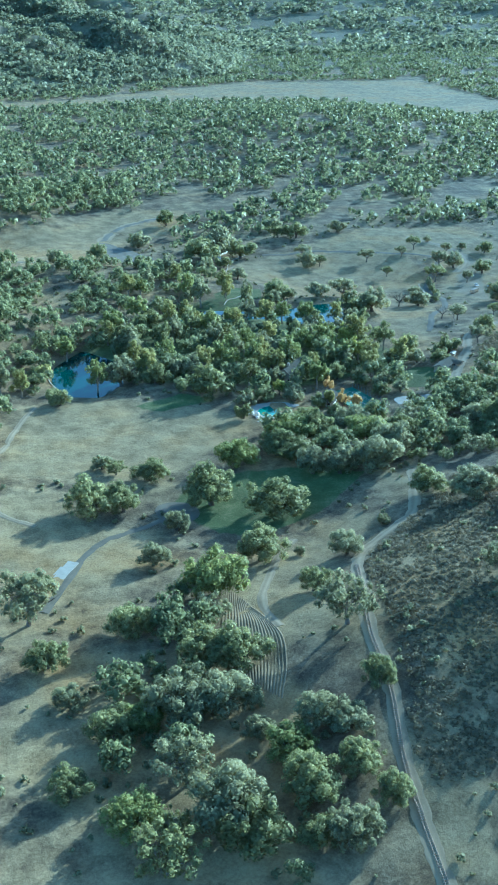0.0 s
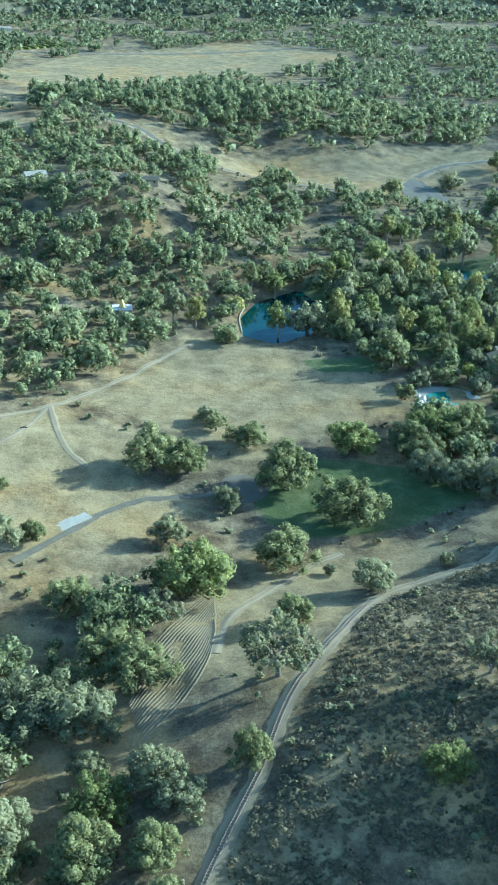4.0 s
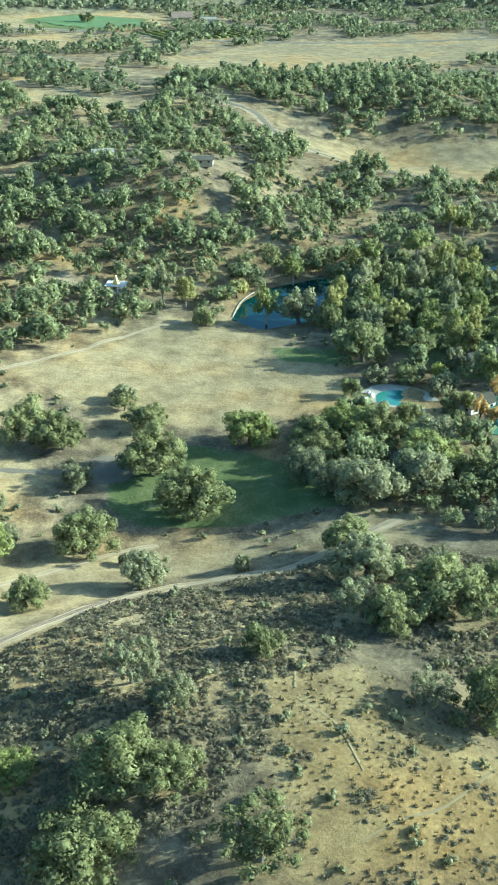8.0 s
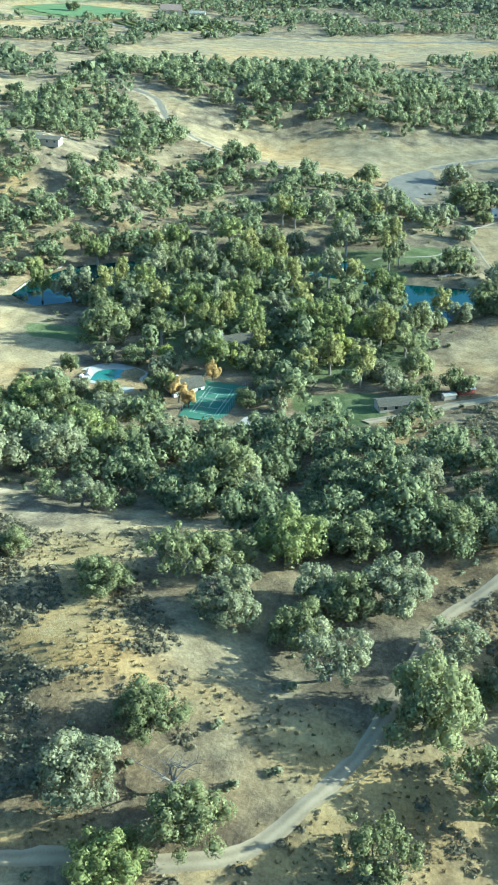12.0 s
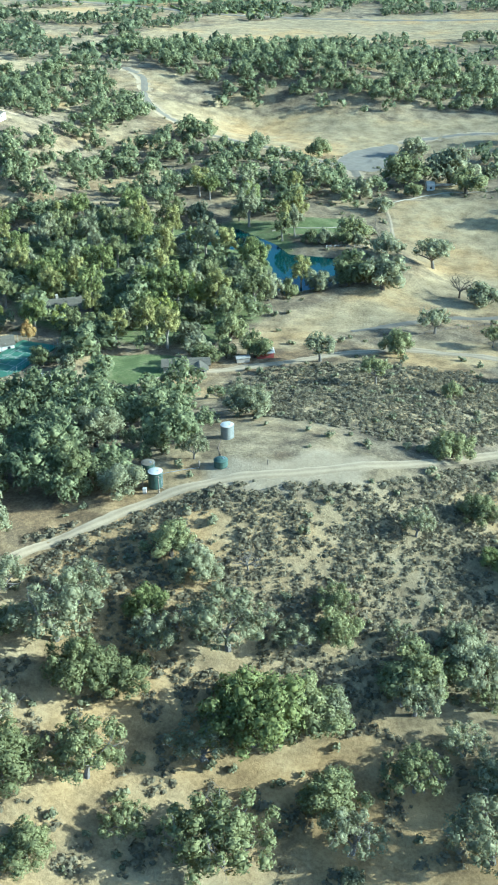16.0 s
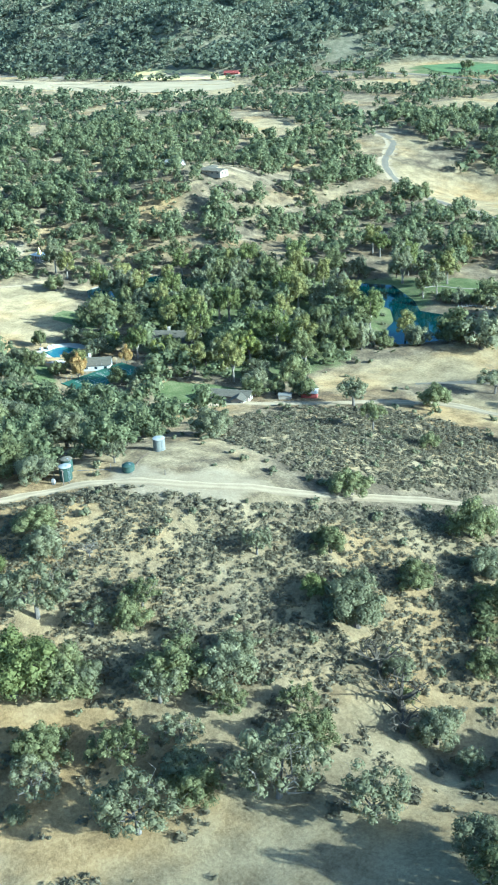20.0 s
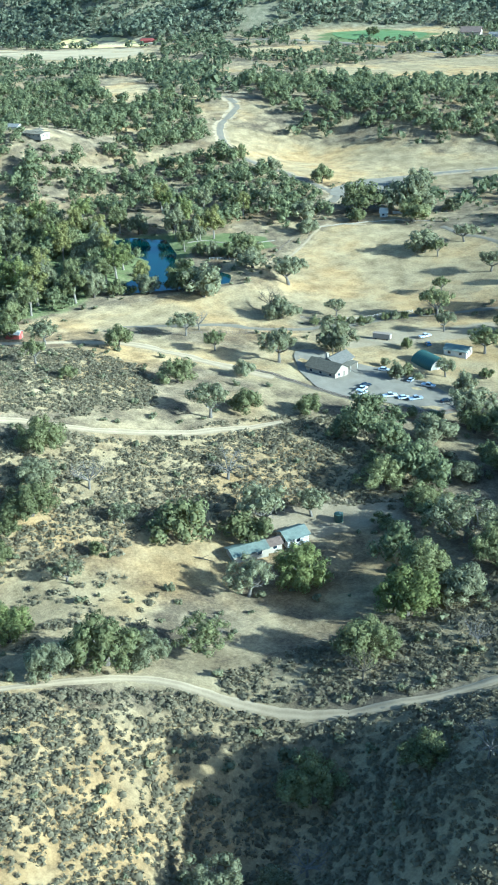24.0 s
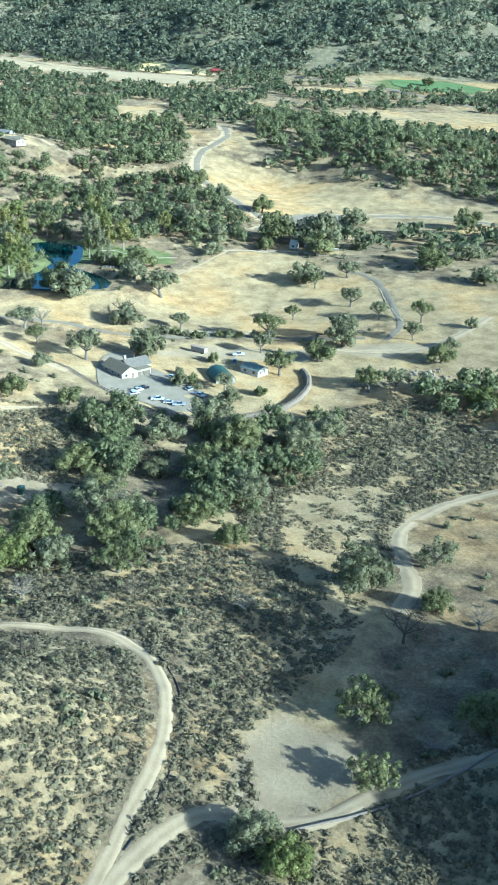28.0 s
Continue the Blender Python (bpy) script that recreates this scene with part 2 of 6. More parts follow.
def edge_distance(x, y, poly, closed=True):
    """Distance to a line of points; for a closed one negative inside."""
    x, y = np.asarray(x, float), np.asarray(y, float)
    best = np.full(x.shape, 1e9)
    inside = np.zeros(x.shape, bool)
    n = len(poly)
    for i in range(n if closed else n - 1):
        (ax, ay), (bx, by) = poly[i], poly[(i + 1) % n]
        dx, dy = bx - ax, by - ay
        f = np.clip(((x - ax) * dx + (y - ay) * dy) / (dx * dx + dy * dy + 1e-9), 0, 1)
        best = np.minimum(best, np.hypot(x - ax - f * dx, y - ay - f * dy))
        if closed and dy != 0:
            inside ^= ((ay > y) != (by > y)) & (x < dx * (y - ay) / dy + ax)
    return np.where(inside, -best, best) if closed else best


def past_foot(x, y):
    """How far a place lies behind the foot of the mountains (negative: on the valley side)."""
    d = edge_distance(x, y, FOOT, False)
    back_side = edge_distance(x, y, FOOT + [(1500, 9000), (-9000, 9000), (-9000, 700)])
    return np.where(back_side < 0, d, -d)


def waves(x, y, step, seed):
    """Smooth bumps of about that step, between -1 and 1."""
    r = np.random.default_rng(seed)
    out = 0
    for _ in range(6):
        a, p, k = r.uniform(0, 6.28), r.uniform(0, 6.28), r.uniform(0.7, 1.5) * 6.28 / step
        out = out + np.sin((x * math.cos(a) + y * math.sin(a)) * k + p + 1.3 * np.sin((y * math.cos(a) - x * math.sin(a)) * k * 0.6 + p))
    return out / 3.5


def height(x, y):
    x, y = np.asarray(x, float), np.asarray(y, float)
    z = np.full(x.shape, -35.0)
    for cx, cy, r, h in HILLS:
        z = z + h * np.exp(-((x - cx) ** 2 + (y - cy) ** 2) / r ** 2)
    z = z + 0.35 * waves(x, y, 26, 3) + 0.15 * waves(x, y, 11, 4)
    d = past_foot(x, y)
    up = np.clip(d, 0, None)
    ridge = 1 + 0.45 * waves(x, y, 520, 11) + 0.22 * waves(x, y, 190, 12)
    z = z + 190 * (1 - np.exp(-up / 560)) * np.clip(ridge, 0.25, 2) + 6 * np.exp(-((d + 40) / 90) ** 2) * 0
    far = np.clip((np.hypot(x - 300, y - 500) - 2600) / 1500, 0, 1)
    z = z + far * far * 120 * (1 + 0.5 * waves(x, y, 900, 15))
    for pond in PONDS:
        box = (x > -20) & (x < 480) & (y > 420) & (y < 780)
        s = np.where(box, 1e3, 1e3)
        if box.any():
            s = s.copy()
            s[box] = edge_distance(x[box], y[box], pond)
        w = np.clip((34 - s) / 24, 0, 1)
        w = w * w * (3 - 2 * w)
        z = z * (1 - w) + (POND_LEVEL + 0.1 + np.clip(s * 0.16, -1.6, 1.8)) * w
    return z


def ground_z(x, y):
    return float(height(np.array([x]), np.array([y]))[0])


# open, treeless pieces of land: dry grass
OPEN = [
    [(71, 446), (93, 436), (116, 420), (154, 425), (181, 443), (211, 468), (190, 500), (150, 530), (105, 534), (99, 504), (83, 470)],
    [(30, 330), (60, 322), (110, 345), (128, 372), (100, 385), (92, 410), (60, 436), (20, 412)],
    [(335, 688), (312, 748), (330, 775), (380, 790), (470, 755), (457, 700), (428, 652), (401, 636), (357, 667)],
    [(97, 826), (60, 853), (95, 872), (152, 912), (235, 930), (300, 985), (360, 960), (330, 900), (262, 862), (225, 812), (179, 806)],
    [(400, 545), (436, 552), (480, 566), (530, 588), (560, 620), (545, 660), (515, 690), (470, 690), (440, 660), (450, 610), (430, 580), (395, 562)],
    [(470, 690), (520, 680), (560, 720), (560, 800), (470, 830), (400, 800), (440, 770), (480, 740)],
    [(548, 452), (566, 452), (576, 470), (566, 492), (545, 488), (538, 468)],
    [(112, 255), (132, 262), (148, 292), (166, 322), (158, 338), (140, 325), (120, 296), (106, 272)],
    [(-1290, 1070), (-700, 1150), (-540, 1190), (-376, 1104), (-509, 1060), (-1032, 1030)],
    [(-430, 1330), (-330, 1320), (-230, 1400), (-280, 1560), (-360, 1540), (-450, 1420)],
    [(-137, 1145), (-88, 1067), (-24, 1100), (180, 1344), (250, 1500), (100, 1560), (-20, 1400), (-82, 1320)],
    [(-62, 836), (-20, 862), (-135, 925), (-190, 890)],
    [(-308, 1179), (-220, 1225), (-311, 1300), (-380, 1216)],
    [(260, 1960), (480, 1900), (900, 2080), (1250, 2000), (1150, 1500), (980, 1420), (900, 1700), (640, 1800), (420, 1830)],
    [(225, 262), (246, 276), (268, 262), (290, 256), (296, 225), (250, 212), (238, 236)],
    [(730, 505), (722, 520), (708, 548), (690, 572), (706, 572), (724, 548), (742, 524), (754, 530), (764, 518), (758, 496)],
    [(440, 270), (452, 284), (478, 303), (509, 320), (520, 338), (530, 350), (540, 364), (550, 378), (562, 386), (577, 365), (573, 340), (537, 328), (500, 296), (458, 277)],
    [(380, 256), (383, 292), (394, 296), (402, 276), (394, 258)],
    [(274, 339), (297, 352), (309, 331), (318, 309), (334, 292), (329, 286), (322, 281), (310, 280), (299, 290), (300, 303), (291, 315)],
    [(290, 240), (298, 247), (315, 248), (324, 247), (338, 251), (339, 248), (327, 242), (316, 234), (308, 228), (300, 224)],
    [(610, 590), (604, 613), (621, 635), (659, 603), (687, 577), (703, 557), (695, 553), (659, 561)],
    [(293, 296), (299, 306), (318, 313), (329, 302), (334, 292), (347, 293), (354, 289), (344, 283), (330, 284), (316, 277), (297, 284)],
    [(276, 334), (299, 355), (308, 334), (293, 317), (277, 312)],
    [(356, 286), (370, 298), (383, 294), (393, 294), (398, 266), (375, 254), (367, 255), (375, 274)],
    [(233, 257), (262, 259), (277, 252), (287, 242), (286, 226), (265, 217), (244, 226)],
    [(352, 528), (372, 560), (392, 598), (420, 622), (405, 640), (372, 652), (356, 612), (344, 572)],
    [(132, 318), (161, 335), (201, 354), (211, 335), (177, 319), (158, 272)],
]
LAWN = [
    [(147, 363), (136, 393), (157, 413), (176, 414), (208, 406), (226, 384), (193, 361), (162, 355)],
    [(300, 474), (296, 488), (325, 503), (336, 490), (331, 463)],
    [(218, 447), (212, 461), (240, 461), (264, 450), (252, 443)],
    [(286, 668), (276, 690), (300, 706), (318, 700), (308, 676)],
    [(-360, 1340), (-290, 1350), (-240, 1415), (-290, 1500), (-379, 1480), (-420, 1400)],
    [(170, 500), (160, 512), (190, 520), (205, 505)],
]
BARE = [
    [(421, 400), (432, 417), (446, 422), (446, 404), (431, 390), (412, 384), (405, 398)],
    [(738, 503), (728, 520), (742, 530), (756, 522), (760, 505), (752, 495)],
    [(455, 612), (470, 640), (500, 690), (480, 690), (452, 650)],
    [(488, 695), (512, 712), (516, 740), (500, 732), (484, 708)],
    [(545, 494), (566, 500), (582, 530), (570, 540), (552, 516)],
    [(34, 530), (50, 527), (57, 545), (42, 557)],
    [(-800, 1180), (-565, 1205), (-600, 1240), (-800, 1225)],
]
# ripe golden grass on the near ridge
RIPE = [q for q in OPEN if 215 < min(c[0] for c in q) < 400 and max(c[1] for c in q) < 360]
# oak hillsides with thin brush
HILLSIDE = [
    [(300, 215), (372, 262), (384, 290), (390, 345), (440, 336), (500, 386), (540, 440), (566, 450), (600, 420), (580, 352), (520, 300), (430, 230), (360, 190)],
    [(95, 180), (125, 240), (118, 280), (60, 300), (30, 260), (60, 190)],
]
# hillsides under sage scrub
SCRUB = [
    [(289, 259), (280, 287), (278, 315), (285, 330), (292, 314), (299, 304), (298, 290), (306, 276), (321, 258), (301, 242)],
    [(137, 213), (168, 206), (137, 161), (126, 166), (130, 185)],
    [(170, 262), (184, 300), (212, 318), (232, 332), (246, 300), (236, 262), (226, 225), (200, 205), (172, 210), (150, 206)],
    [(250, 345), (300, 325), (330, 300), (300, 270), (262, 290), (246, 320)],
    [(390, 345), (424, 386), (452, 402), (492, 470), (512, 500), (540, 450), (530, 420), (500, 386), (470, 350), (440, 336), (410, 326)],
    [(395, 440), (440, 440), (470, 470), (470, 510), (430, 528), (398, 522), (372, 500), (370, 470)],
    [(582, 360), (600, 392), (614, 420), (660, 464), (690, 496), (720, 488), (752, 465), (800, 430), (720, 350), (640, 310), (590, 330)],
    [(618, 440), (650, 472), (674, 512), (712, 510), (740, 492), (756, 476), (745, 500), (722, 524), (704, 556), (676, 560), (644, 548), (628, 520), (622, 480)],
    [(590, 590), (640, 570), (680, 580), (650, 610), (636, 650), (650, 680), (600, 690), (560, 690), (556, 640)],
    [(760, 560), (760, 520), (768, 490), (800, 460), (900, 500), (880, 620), (800, 620)],
    [(500, 500), (520, 480), (545, 494), (572, 540), (560, 570), (520, 566), (506, 540)],
]

# tall trees and lawns round the ponds
GROVE = [(140, 600), (160, 626), (220, 650), (250, 680), (280, 690), (300, 660), (320, 590), (335, 560), (335, 520), (300, 500), (250, 500), (180, 540)]


def share_of(x, y, polys, soft):
    """How far a place lies inside any of the outlines, from 0 to 1."""
    out = np.zeros(x.shape)
    for p in polys:
        c = np.array(p)
        near = (x > c[:, 0].min() - 40) & (x < c[:, 0].max() + 40) & (y > c[:, 1].min() - 40) & (y < c[:, 1].max() + 40)
        if near.any():
            out[near] = np.maximum(out[near], np.clip(0.5 - edge_distance(x[near], y[near], p) / soft, 0, 1))
    return out


def cover_of(x, y):
    """Shares of dry grass, lawn, bare earth and brush."""
    def share(polys, soft):
        return share_of(x, y, polys, soft)
    straw = np.maximum(share(OPEN, 14), 0.9 * share(SCRUB + HILLSIDE, 10))
    straw = np.maximum(straw, np.clip(0.36 + 0.3 * waves(x, y, 90, 21), 0, 0.75))
    d = past_foot(x, y)
    straw = np.where(d > 0, straw * 0.55, straw)
    return straw * (1 - 0.8 * share([GROVE], 20)), np.maximum(share(LAWN, 5), 0.62 * share([GROVE], 16)), share(BARE, 8), np.maximum(np.maximum(np.clip((d + 20) / 60, 0, 0.9), np.clip((y - 2150) / 250, 0, 0.75)), 0.15 * share(SCRUB, 16))


def mesh_from(name, verts, faces, mats, smooth=False):
    """A mesh from numpy arrays; faces: one array, all with the same number of corners."""
    me = bpy.data.meshes.new(name)
    verts, faces = np.asarray(verts, np.float32), np.asarray(faces, np.int32)
    k = faces.shape[1]
    me.vertices.add(len(verts))
    me.vertices.foreach_set("co", verts.ravel())
    me.loops.add(faces.size)
    me.loops.foreach_set("vertex_index", faces.ravel())
    me.polygons.add(len(faces))
    me.polygons.foreach_set("loop_start", np.arange(0, faces.size, k, dtype=np.int32))
    me.polygons.foreach_set("loop_total", np.full(len(faces), k, np.int32))
    if smooth:
        me.polygons.foreach_set("use_smooth", np.ones(len(faces), bool))
    for m in mats if isinstance(mats, (list, tuple)) else [mats]:
        me.materials.append(m)
    me.update(calc_edges=True)
    return me


def soften(me, normals):
    """Rounded shading for foliage: each leaf takes the turn of its bough."""
    me.normals_split_custom_set_from_vertices(np.asarray(normals, np.float32).tolist())


def lines(*spans):
    out = []
    for a, b, step in spans:
        out += list(np.arange(a, b, step))
    return np.array(out + [spans[-1][1]], float)


gx = lines((-5200, -1500, 80), (-1500, -400, 30), (-400, -120, 10), (-120, 860, 4), (860, 1400, 20), (1400, 5200, 100))
gy = lines((-1200, 80, 40), (80, 860, 4), (860, 1200, 10), (1200, 2700, 30), (2700, 5600, 100))
GX, GY = np.meshgrid(gx, gy)
GZ = height(GX, GY)
nx, ny = len(gx), len(gy)
idx = np.arange(nx * ny).reshape(ny, nx)
quads = np.stack([idx[:-1, :-1], idx[:-1, 1:], idx[1:, 1:], idx[1:, :-1]], -1).reshape(-1, 4)
ground_mesh = mesh_from("ground", np.stack([GX, GY, GZ], -1).reshape(-1, 3), quads, GROUND, True)
cov = np.stack([c.ravel() for c in cover_of(GX, GY)], -1).astype(np.float32)
ground_mesh.color_attributes.new("cover", "FLOAT_COLOR", "POINT").data.foreach_set("color", cov.ravel())
ground_mesh.attributes.new("golden", "FLOAT", "POINT").data.foreach_set("value", share_of(GX, GY, RIPE, 22).ravel().astype(np.float32))
tagged(new("ground", ground_mesh), "rolling dry grass hills and valley floor", "ground", kind="structure")


# ---- small builders ----
def part(name, bm, mat, parent=None, label=""):
    me = bpy.data.meshes.new(name)
    bm.to_mesh(me)
    bm.free()
    me.materials.append(mat)
    ob = new(name, me)
    if parent:
        ob.parent = parent
    if label:
        ob["label"] = label
    return ob


def smooth_line(pts, step=3.0):
    """A soft curve through points, in even steps."""
    p = [Vector(q) for q in pts]
    p = [2 * p[0] - p[1]] + p + [2 * p[-1] - p[-2]]
    out = []
    for a, b, c, d in zip(p, p[1:], p[2:], p[3:]):
        n = max(1, int((c - b).length / step))
        for i in range(n):
            t = i / n
            out.append(0.5 * ((2 * b) + (c - a) * t + (2 * a - 5 * b + 4 * c - d) * t * t + (3 * b - a - 3 * c + d) * t ** 3))
    return np.array([tuple(v) for v in out + [p[-2]]])


def ribbon(name, pts, width, mat, label, category="road", lift=0.16, wobble=0.12):
    """A road laid on the ground along a soft curve, with a slightly uneven edge."""
    c = smooth_line(pts)
    t = np.gradient(c, axis=0)
    t /= np.linalg.norm(t, axis=1)[:, None] + 1e-9
    side = np.stack([-t[:, 1], t[:, 0]], 1)
    across = np.array([-0.5, -0.3, 0.0, 0.3, 0.5])
    w = width * (1 + 0.12 * waves(c[:, 0], c[:, 1], 17, 31))
    xy = c[:, None, :] + side[:, None, :] * (across[None, :, None] * w[:, None, None])
    xy[:, (0, 4), :] += rng.normal(0, wobble * 0.3, (len(c), 2, 2))
    z = height(xy[..., 0], xy[..., 1]) + lift
    z[:, (0, 4)] -= lift + 0.05
    v = np.concatenate([xy, z[..., None]], -1).reshape(-1, 3)
    n = len(c)
    i = np.arange(n * 5).reshape(n, 5)
    f = np.stack([i[:-1, :-1], i[1:, :-1], i[1:, 1:], i[:-1, 1:]], -1).reshape(-1, 4)[:, ::-1]
    me = mesh_from(name, v, f, mat, True)
    uv = me.uv_layers.new(name="UVMap")
    u = np.stack([np.tile(across + 0.5, n), np.repeat(np.arange(n) * 0.5, 5)], -1)[f.ravel()]
    uv.data.foreach_set("uv", u.astype(np.float32).ravel())
    return tagged(new(name, me), label, category, kind="structure")


def sheet(name, poly, mat, label, category, lift=0.2, level=None, smooth=True, kind="structure", grow=0.0):
    """A flat or draped patch of ground with the outline poly."""
    p = smooth_line(list(poly) + [poly[0]], 2.5)[:-1] if smooth else np.array(poly, float)
    c = p.mean(0)
    if grow:
        d = p - c
        p = p + d / np.linalg.norm(d, axis=1)[:, None] * grow
    rings = [c + (p - c) * s for s in (1, 0.75, 0.5, 0.25)]
    xy = np.concatenate(rings + [c[None]])
    z = height(xy[:, 0], xy[:, 1]) + lift if level is None else np.full(len(xy), level)
    n = len(p)
    f = []
    for r in range(3):
        for i in range(n):
            j = (i + 1) % n
            f += [(r * n + i, r * n + j, (r + 1) * n + j), (r * n + i, (r + 1) * n + j, (r + 1) * n + i)]
    f += [(3 * n + i, 3 * n + (i + 1) % n, 4 * n) for i in range(n)]
    area = sum(p[i][0] * p[(i + 1) % n][1] - p[(i + 1) % n][0] * p[i][1] for i in range(n))
    f = np.array(f)
    me = mesh_from(name, np.column_stack([xy, z]), f if area > 0 else f[:, ::-1], mat, True)
    uv = me.uv_layers.new(name="UVMap")
    uv.data.foreach_set("uv", (xy[me_loops(me)] * 0.07).astype(np.float32).ravel())
    return tagged(new(name, me), label, category, kind=kind)


def me_loops(me):
    a = np.empty(len(me.loops), np.int32)
    me.loops.foreach_get("vertex_index", a)
    return a


# ---- water ----
for pond in PONDS:
    xs = np.array(pond)
    x0, x1, y0, y1 = xs[:, 0].min() - 6, xs[:, 0].max() + 6, xs[:, 1].min() - 6, xs[:, 1].max() + 6
    wx, wy = np.meshgrid(np.arange(x0, x1, 2.0), np.arange(y0, y1, 2.0))
    keep = edge_distance(wx, wy, pond) < 5
    ids = np.arange(wx.size).reshape(wx.shape)
    ok = keep[:-1, :-1] & keep[:-1, 1:] & keep[1:, 1:] & keep[1:, :-1]
    f = np.stack([ids[:-1, :-1], ids[:-1, 1:], ids[1:, 1:], ids[1:, :-1]], -1)[ok]
    me = mesh_from("water", np.stack([wx, wy, np.full(wx.shape, POND_LEVEL)], -1).reshape(-1, 3), f, WATER)
    tagged(new("water", me), "dark blue-green pond among trees", "pond", kind="structure")

# ---- roads ----
ROADS = [
    ("dirt_road", [(124, 160), (130, 183), (136, 203), (146, 228), (153, 252), (164, 276), (176, 302), (188, 316), (206, 325), (218, 332), (230, 350), (243, 372)], 5.2, DIRT, "pale dusty dirt road along the foot of a hill"),
    ("farm_track", [(133, 276), (136, 297), (148, 317), (160, 334), (172, 345)], 3.6, DIRT, "sandy farm track beside a ploughed paddock"),
    ("farm_track", [(10, 405), (27, 415), (57, 436), (76, 462), (86, 479), (98, 505), (112, 530)], 3.2, DIRT, "pale dirt track along a dry field"),
    ("farm_track", [(57, 436), (68, 406), (79, 391)], 3.2, DIRT, "straight pale strip across a dry field"),
    ("farm_track", [(30, 365), (38, 390), (50, 412), (57, 436)], 2.8, DIRT, "faint two-rut track through dry grass"),
    ("driveway", [(66, 325), (78, 342), (90, 360), (102, 371), (118, 377), (134, 384)], 3.4, ASPHALT, "narrow grey driveway through dry grass"),
    ("dirt_road", [(300, 212), (317, 233), (334, 243), (353, 250), (366, 257), (374, 271), (381, 292), (384, 318), (387, 338), (396, 357), (404, 374), (415, 388), (428, 399), (440, 411), (452, 425), (462, 439), (474, 462), (486, 479), (496, 500), (502, 520), (507, 545)], 4.0, DIRT, "pale dirt ridge road with tyre ruts"),
    ("dirt_road", [(330, 470), (345, 488), (366, 511), (383, 535), (402, 551), (423, 557), (446, 563), (470, 572)], 6.5, DIRT, "wide dusty road along the valley edge"),
    ("paved_lane", [(372, 562), (385, 579), (397, 597), (419, 615), (433, 642), (440, 672), (460, 696), (482, 722)], 4.5, ASPHALT, "grey paved lane between meadow and yard"),
    ("dirt_road", [(482, 695), (503, 715), (510, 737), (507, 760), (495, 790)], 7.0, DIRT, "broad pale dirt road"),
    ("paved_lane", [(360, 790), (378, 785), (398, 786), (420, 779), (452, 762), (478, 746), (490, 728)], 4.0, ASPHALT, "narrow winding paved lane with a white kerb"),
    ("footpath", [(330, 680), (335, 690), (324, 714), (312, 735), (308, 748), (324, 764)], 2.4, DIRT, "pale winding path along a meadow"),
    ("paved_road", [(272, 784), (258, 800), (222, 808), (187, 810), (155, 811), (117, 821), (85, 838), (66, 855), (40, 890), (5, 905)], 6.5, ASPHALT, "grey country road winding up to a pass"),
    ("paved_road", [(262, 800), (246, 820), (244, 851), (258, 890), (290, 930), (340, 950)], 5.5, GRAVEL, "light grey road across a dry meadow"),
    ("dirt_road", [(775, 590), (764, 555), (759, 536), (760, 521), (761, 510), (757, 500), (750, 492), (751, 482), (757, 468), (766, 456)], 4.5, DIRT, "pale dirt road round a bend"),
    ("dirt_road", [(700, 575), (690, 588), (675, 597), (658, 608), (649, 622), (644, 642), (645, 662), (655, 690)], 5.5, DIRT, "pale dirt road climbing a scrub hill"),
    ("dirt_road", [(574, 362), (582, 378), (588, 390), (596, 408), (603, 422), (616, 431), (636, 444), (652, 462), (662, 482), (676, 499), (691, 504), (707, 502), (724, 494), (736, 485), (746, 475), (757, 464), (768, 452)], 3.6, DIRT, "narrow dirt road curving over a scrub hill"),
    ("footpath", [(60, 722), (40, 716), (10, 700), (-30, 704)], 4, DIRT, "dirt drive to a hilltop house"),
]
TRACKS = [
    [(232, 231), (235, 244), (242, 249), (248, 252)],
    [(220, 303), (228, 289), (236, 266), (239, 257), (248, 252), (257, 240)],
    [(260, 224), (266, 231), (274, 238), (282, 252)],
    [(368, 257), (373, 266), (378, 276), (384, 287)],
    [(334, 287), (341, 289), (346, 295), (352, 296)],
    [(344, 272), (346, 278), (343, 282)],
]
for nm, pts, w, mat, lab in ROADS:
    if nm == "paved_road":
        ribbon("road_verge", pts, w + 6, DIRT, "pale dusty verge of a country road", "verge", 0.06)
    ribbon(nm, pts, w, mat, lab)
for pts in TRACKS:
    ribbon("animal_track", pts, 0.7, TRACK, "faint pale animal track worn through dry grass", "track", 0.06)
sheet("paved_yard", [(468, 586), (494, 578), (512, 588), (536, 600), (530, 612), (518, 616), (503, 616), (485, 613), (470, 606), (456, 610), (450, 600)], GRAVEL, "grey gravel parking yard in front of a ranch house", "yard", 0.25)
sheet("circle_drive", [(128, 378), (138, 376), (146, 382), (146, 392), (138, 397), (130, 392)], ASPHALT, "round grey turning circle of a driveway", "driveway", 0.2)
sheet("paved_lot", [(258, 795), (244, 812), (240, 850), (256, 880), (270, 840), (274, 806)], GRAVEL, "grey gravel lot beside a country road", "lot", 0.25)


# ---- trees ----
def leaf_sprays(pts, nrm, size, r):
    """One small leaf spray, a triangle, at each point."""
    n = len(pts)
    a = np.cross(nrm, r.normal(size=(n, 3)))
    a /= np.linalg.norm(a, axis=1)[:, None] + 1e-9
    b = np.cross(nrm, a)
    s = size * r.uniform(0.55, 1.4, (n, 1))
    w = r.uniform(0.6, 1.0, (n, 1))
    q = np.stack([pts - a * s * w - b * s * 0.6, pts + a * s * w - b * s * 0.6 * r.uniform(0.4, 1.2, (n, 1)), pts + b * s + nrm * s * r.uniform(-0.3, 0.3, (n, 1))], 1)
    return q.reshape(-1, 3), np.arange(n * 3).reshape(n, 3)


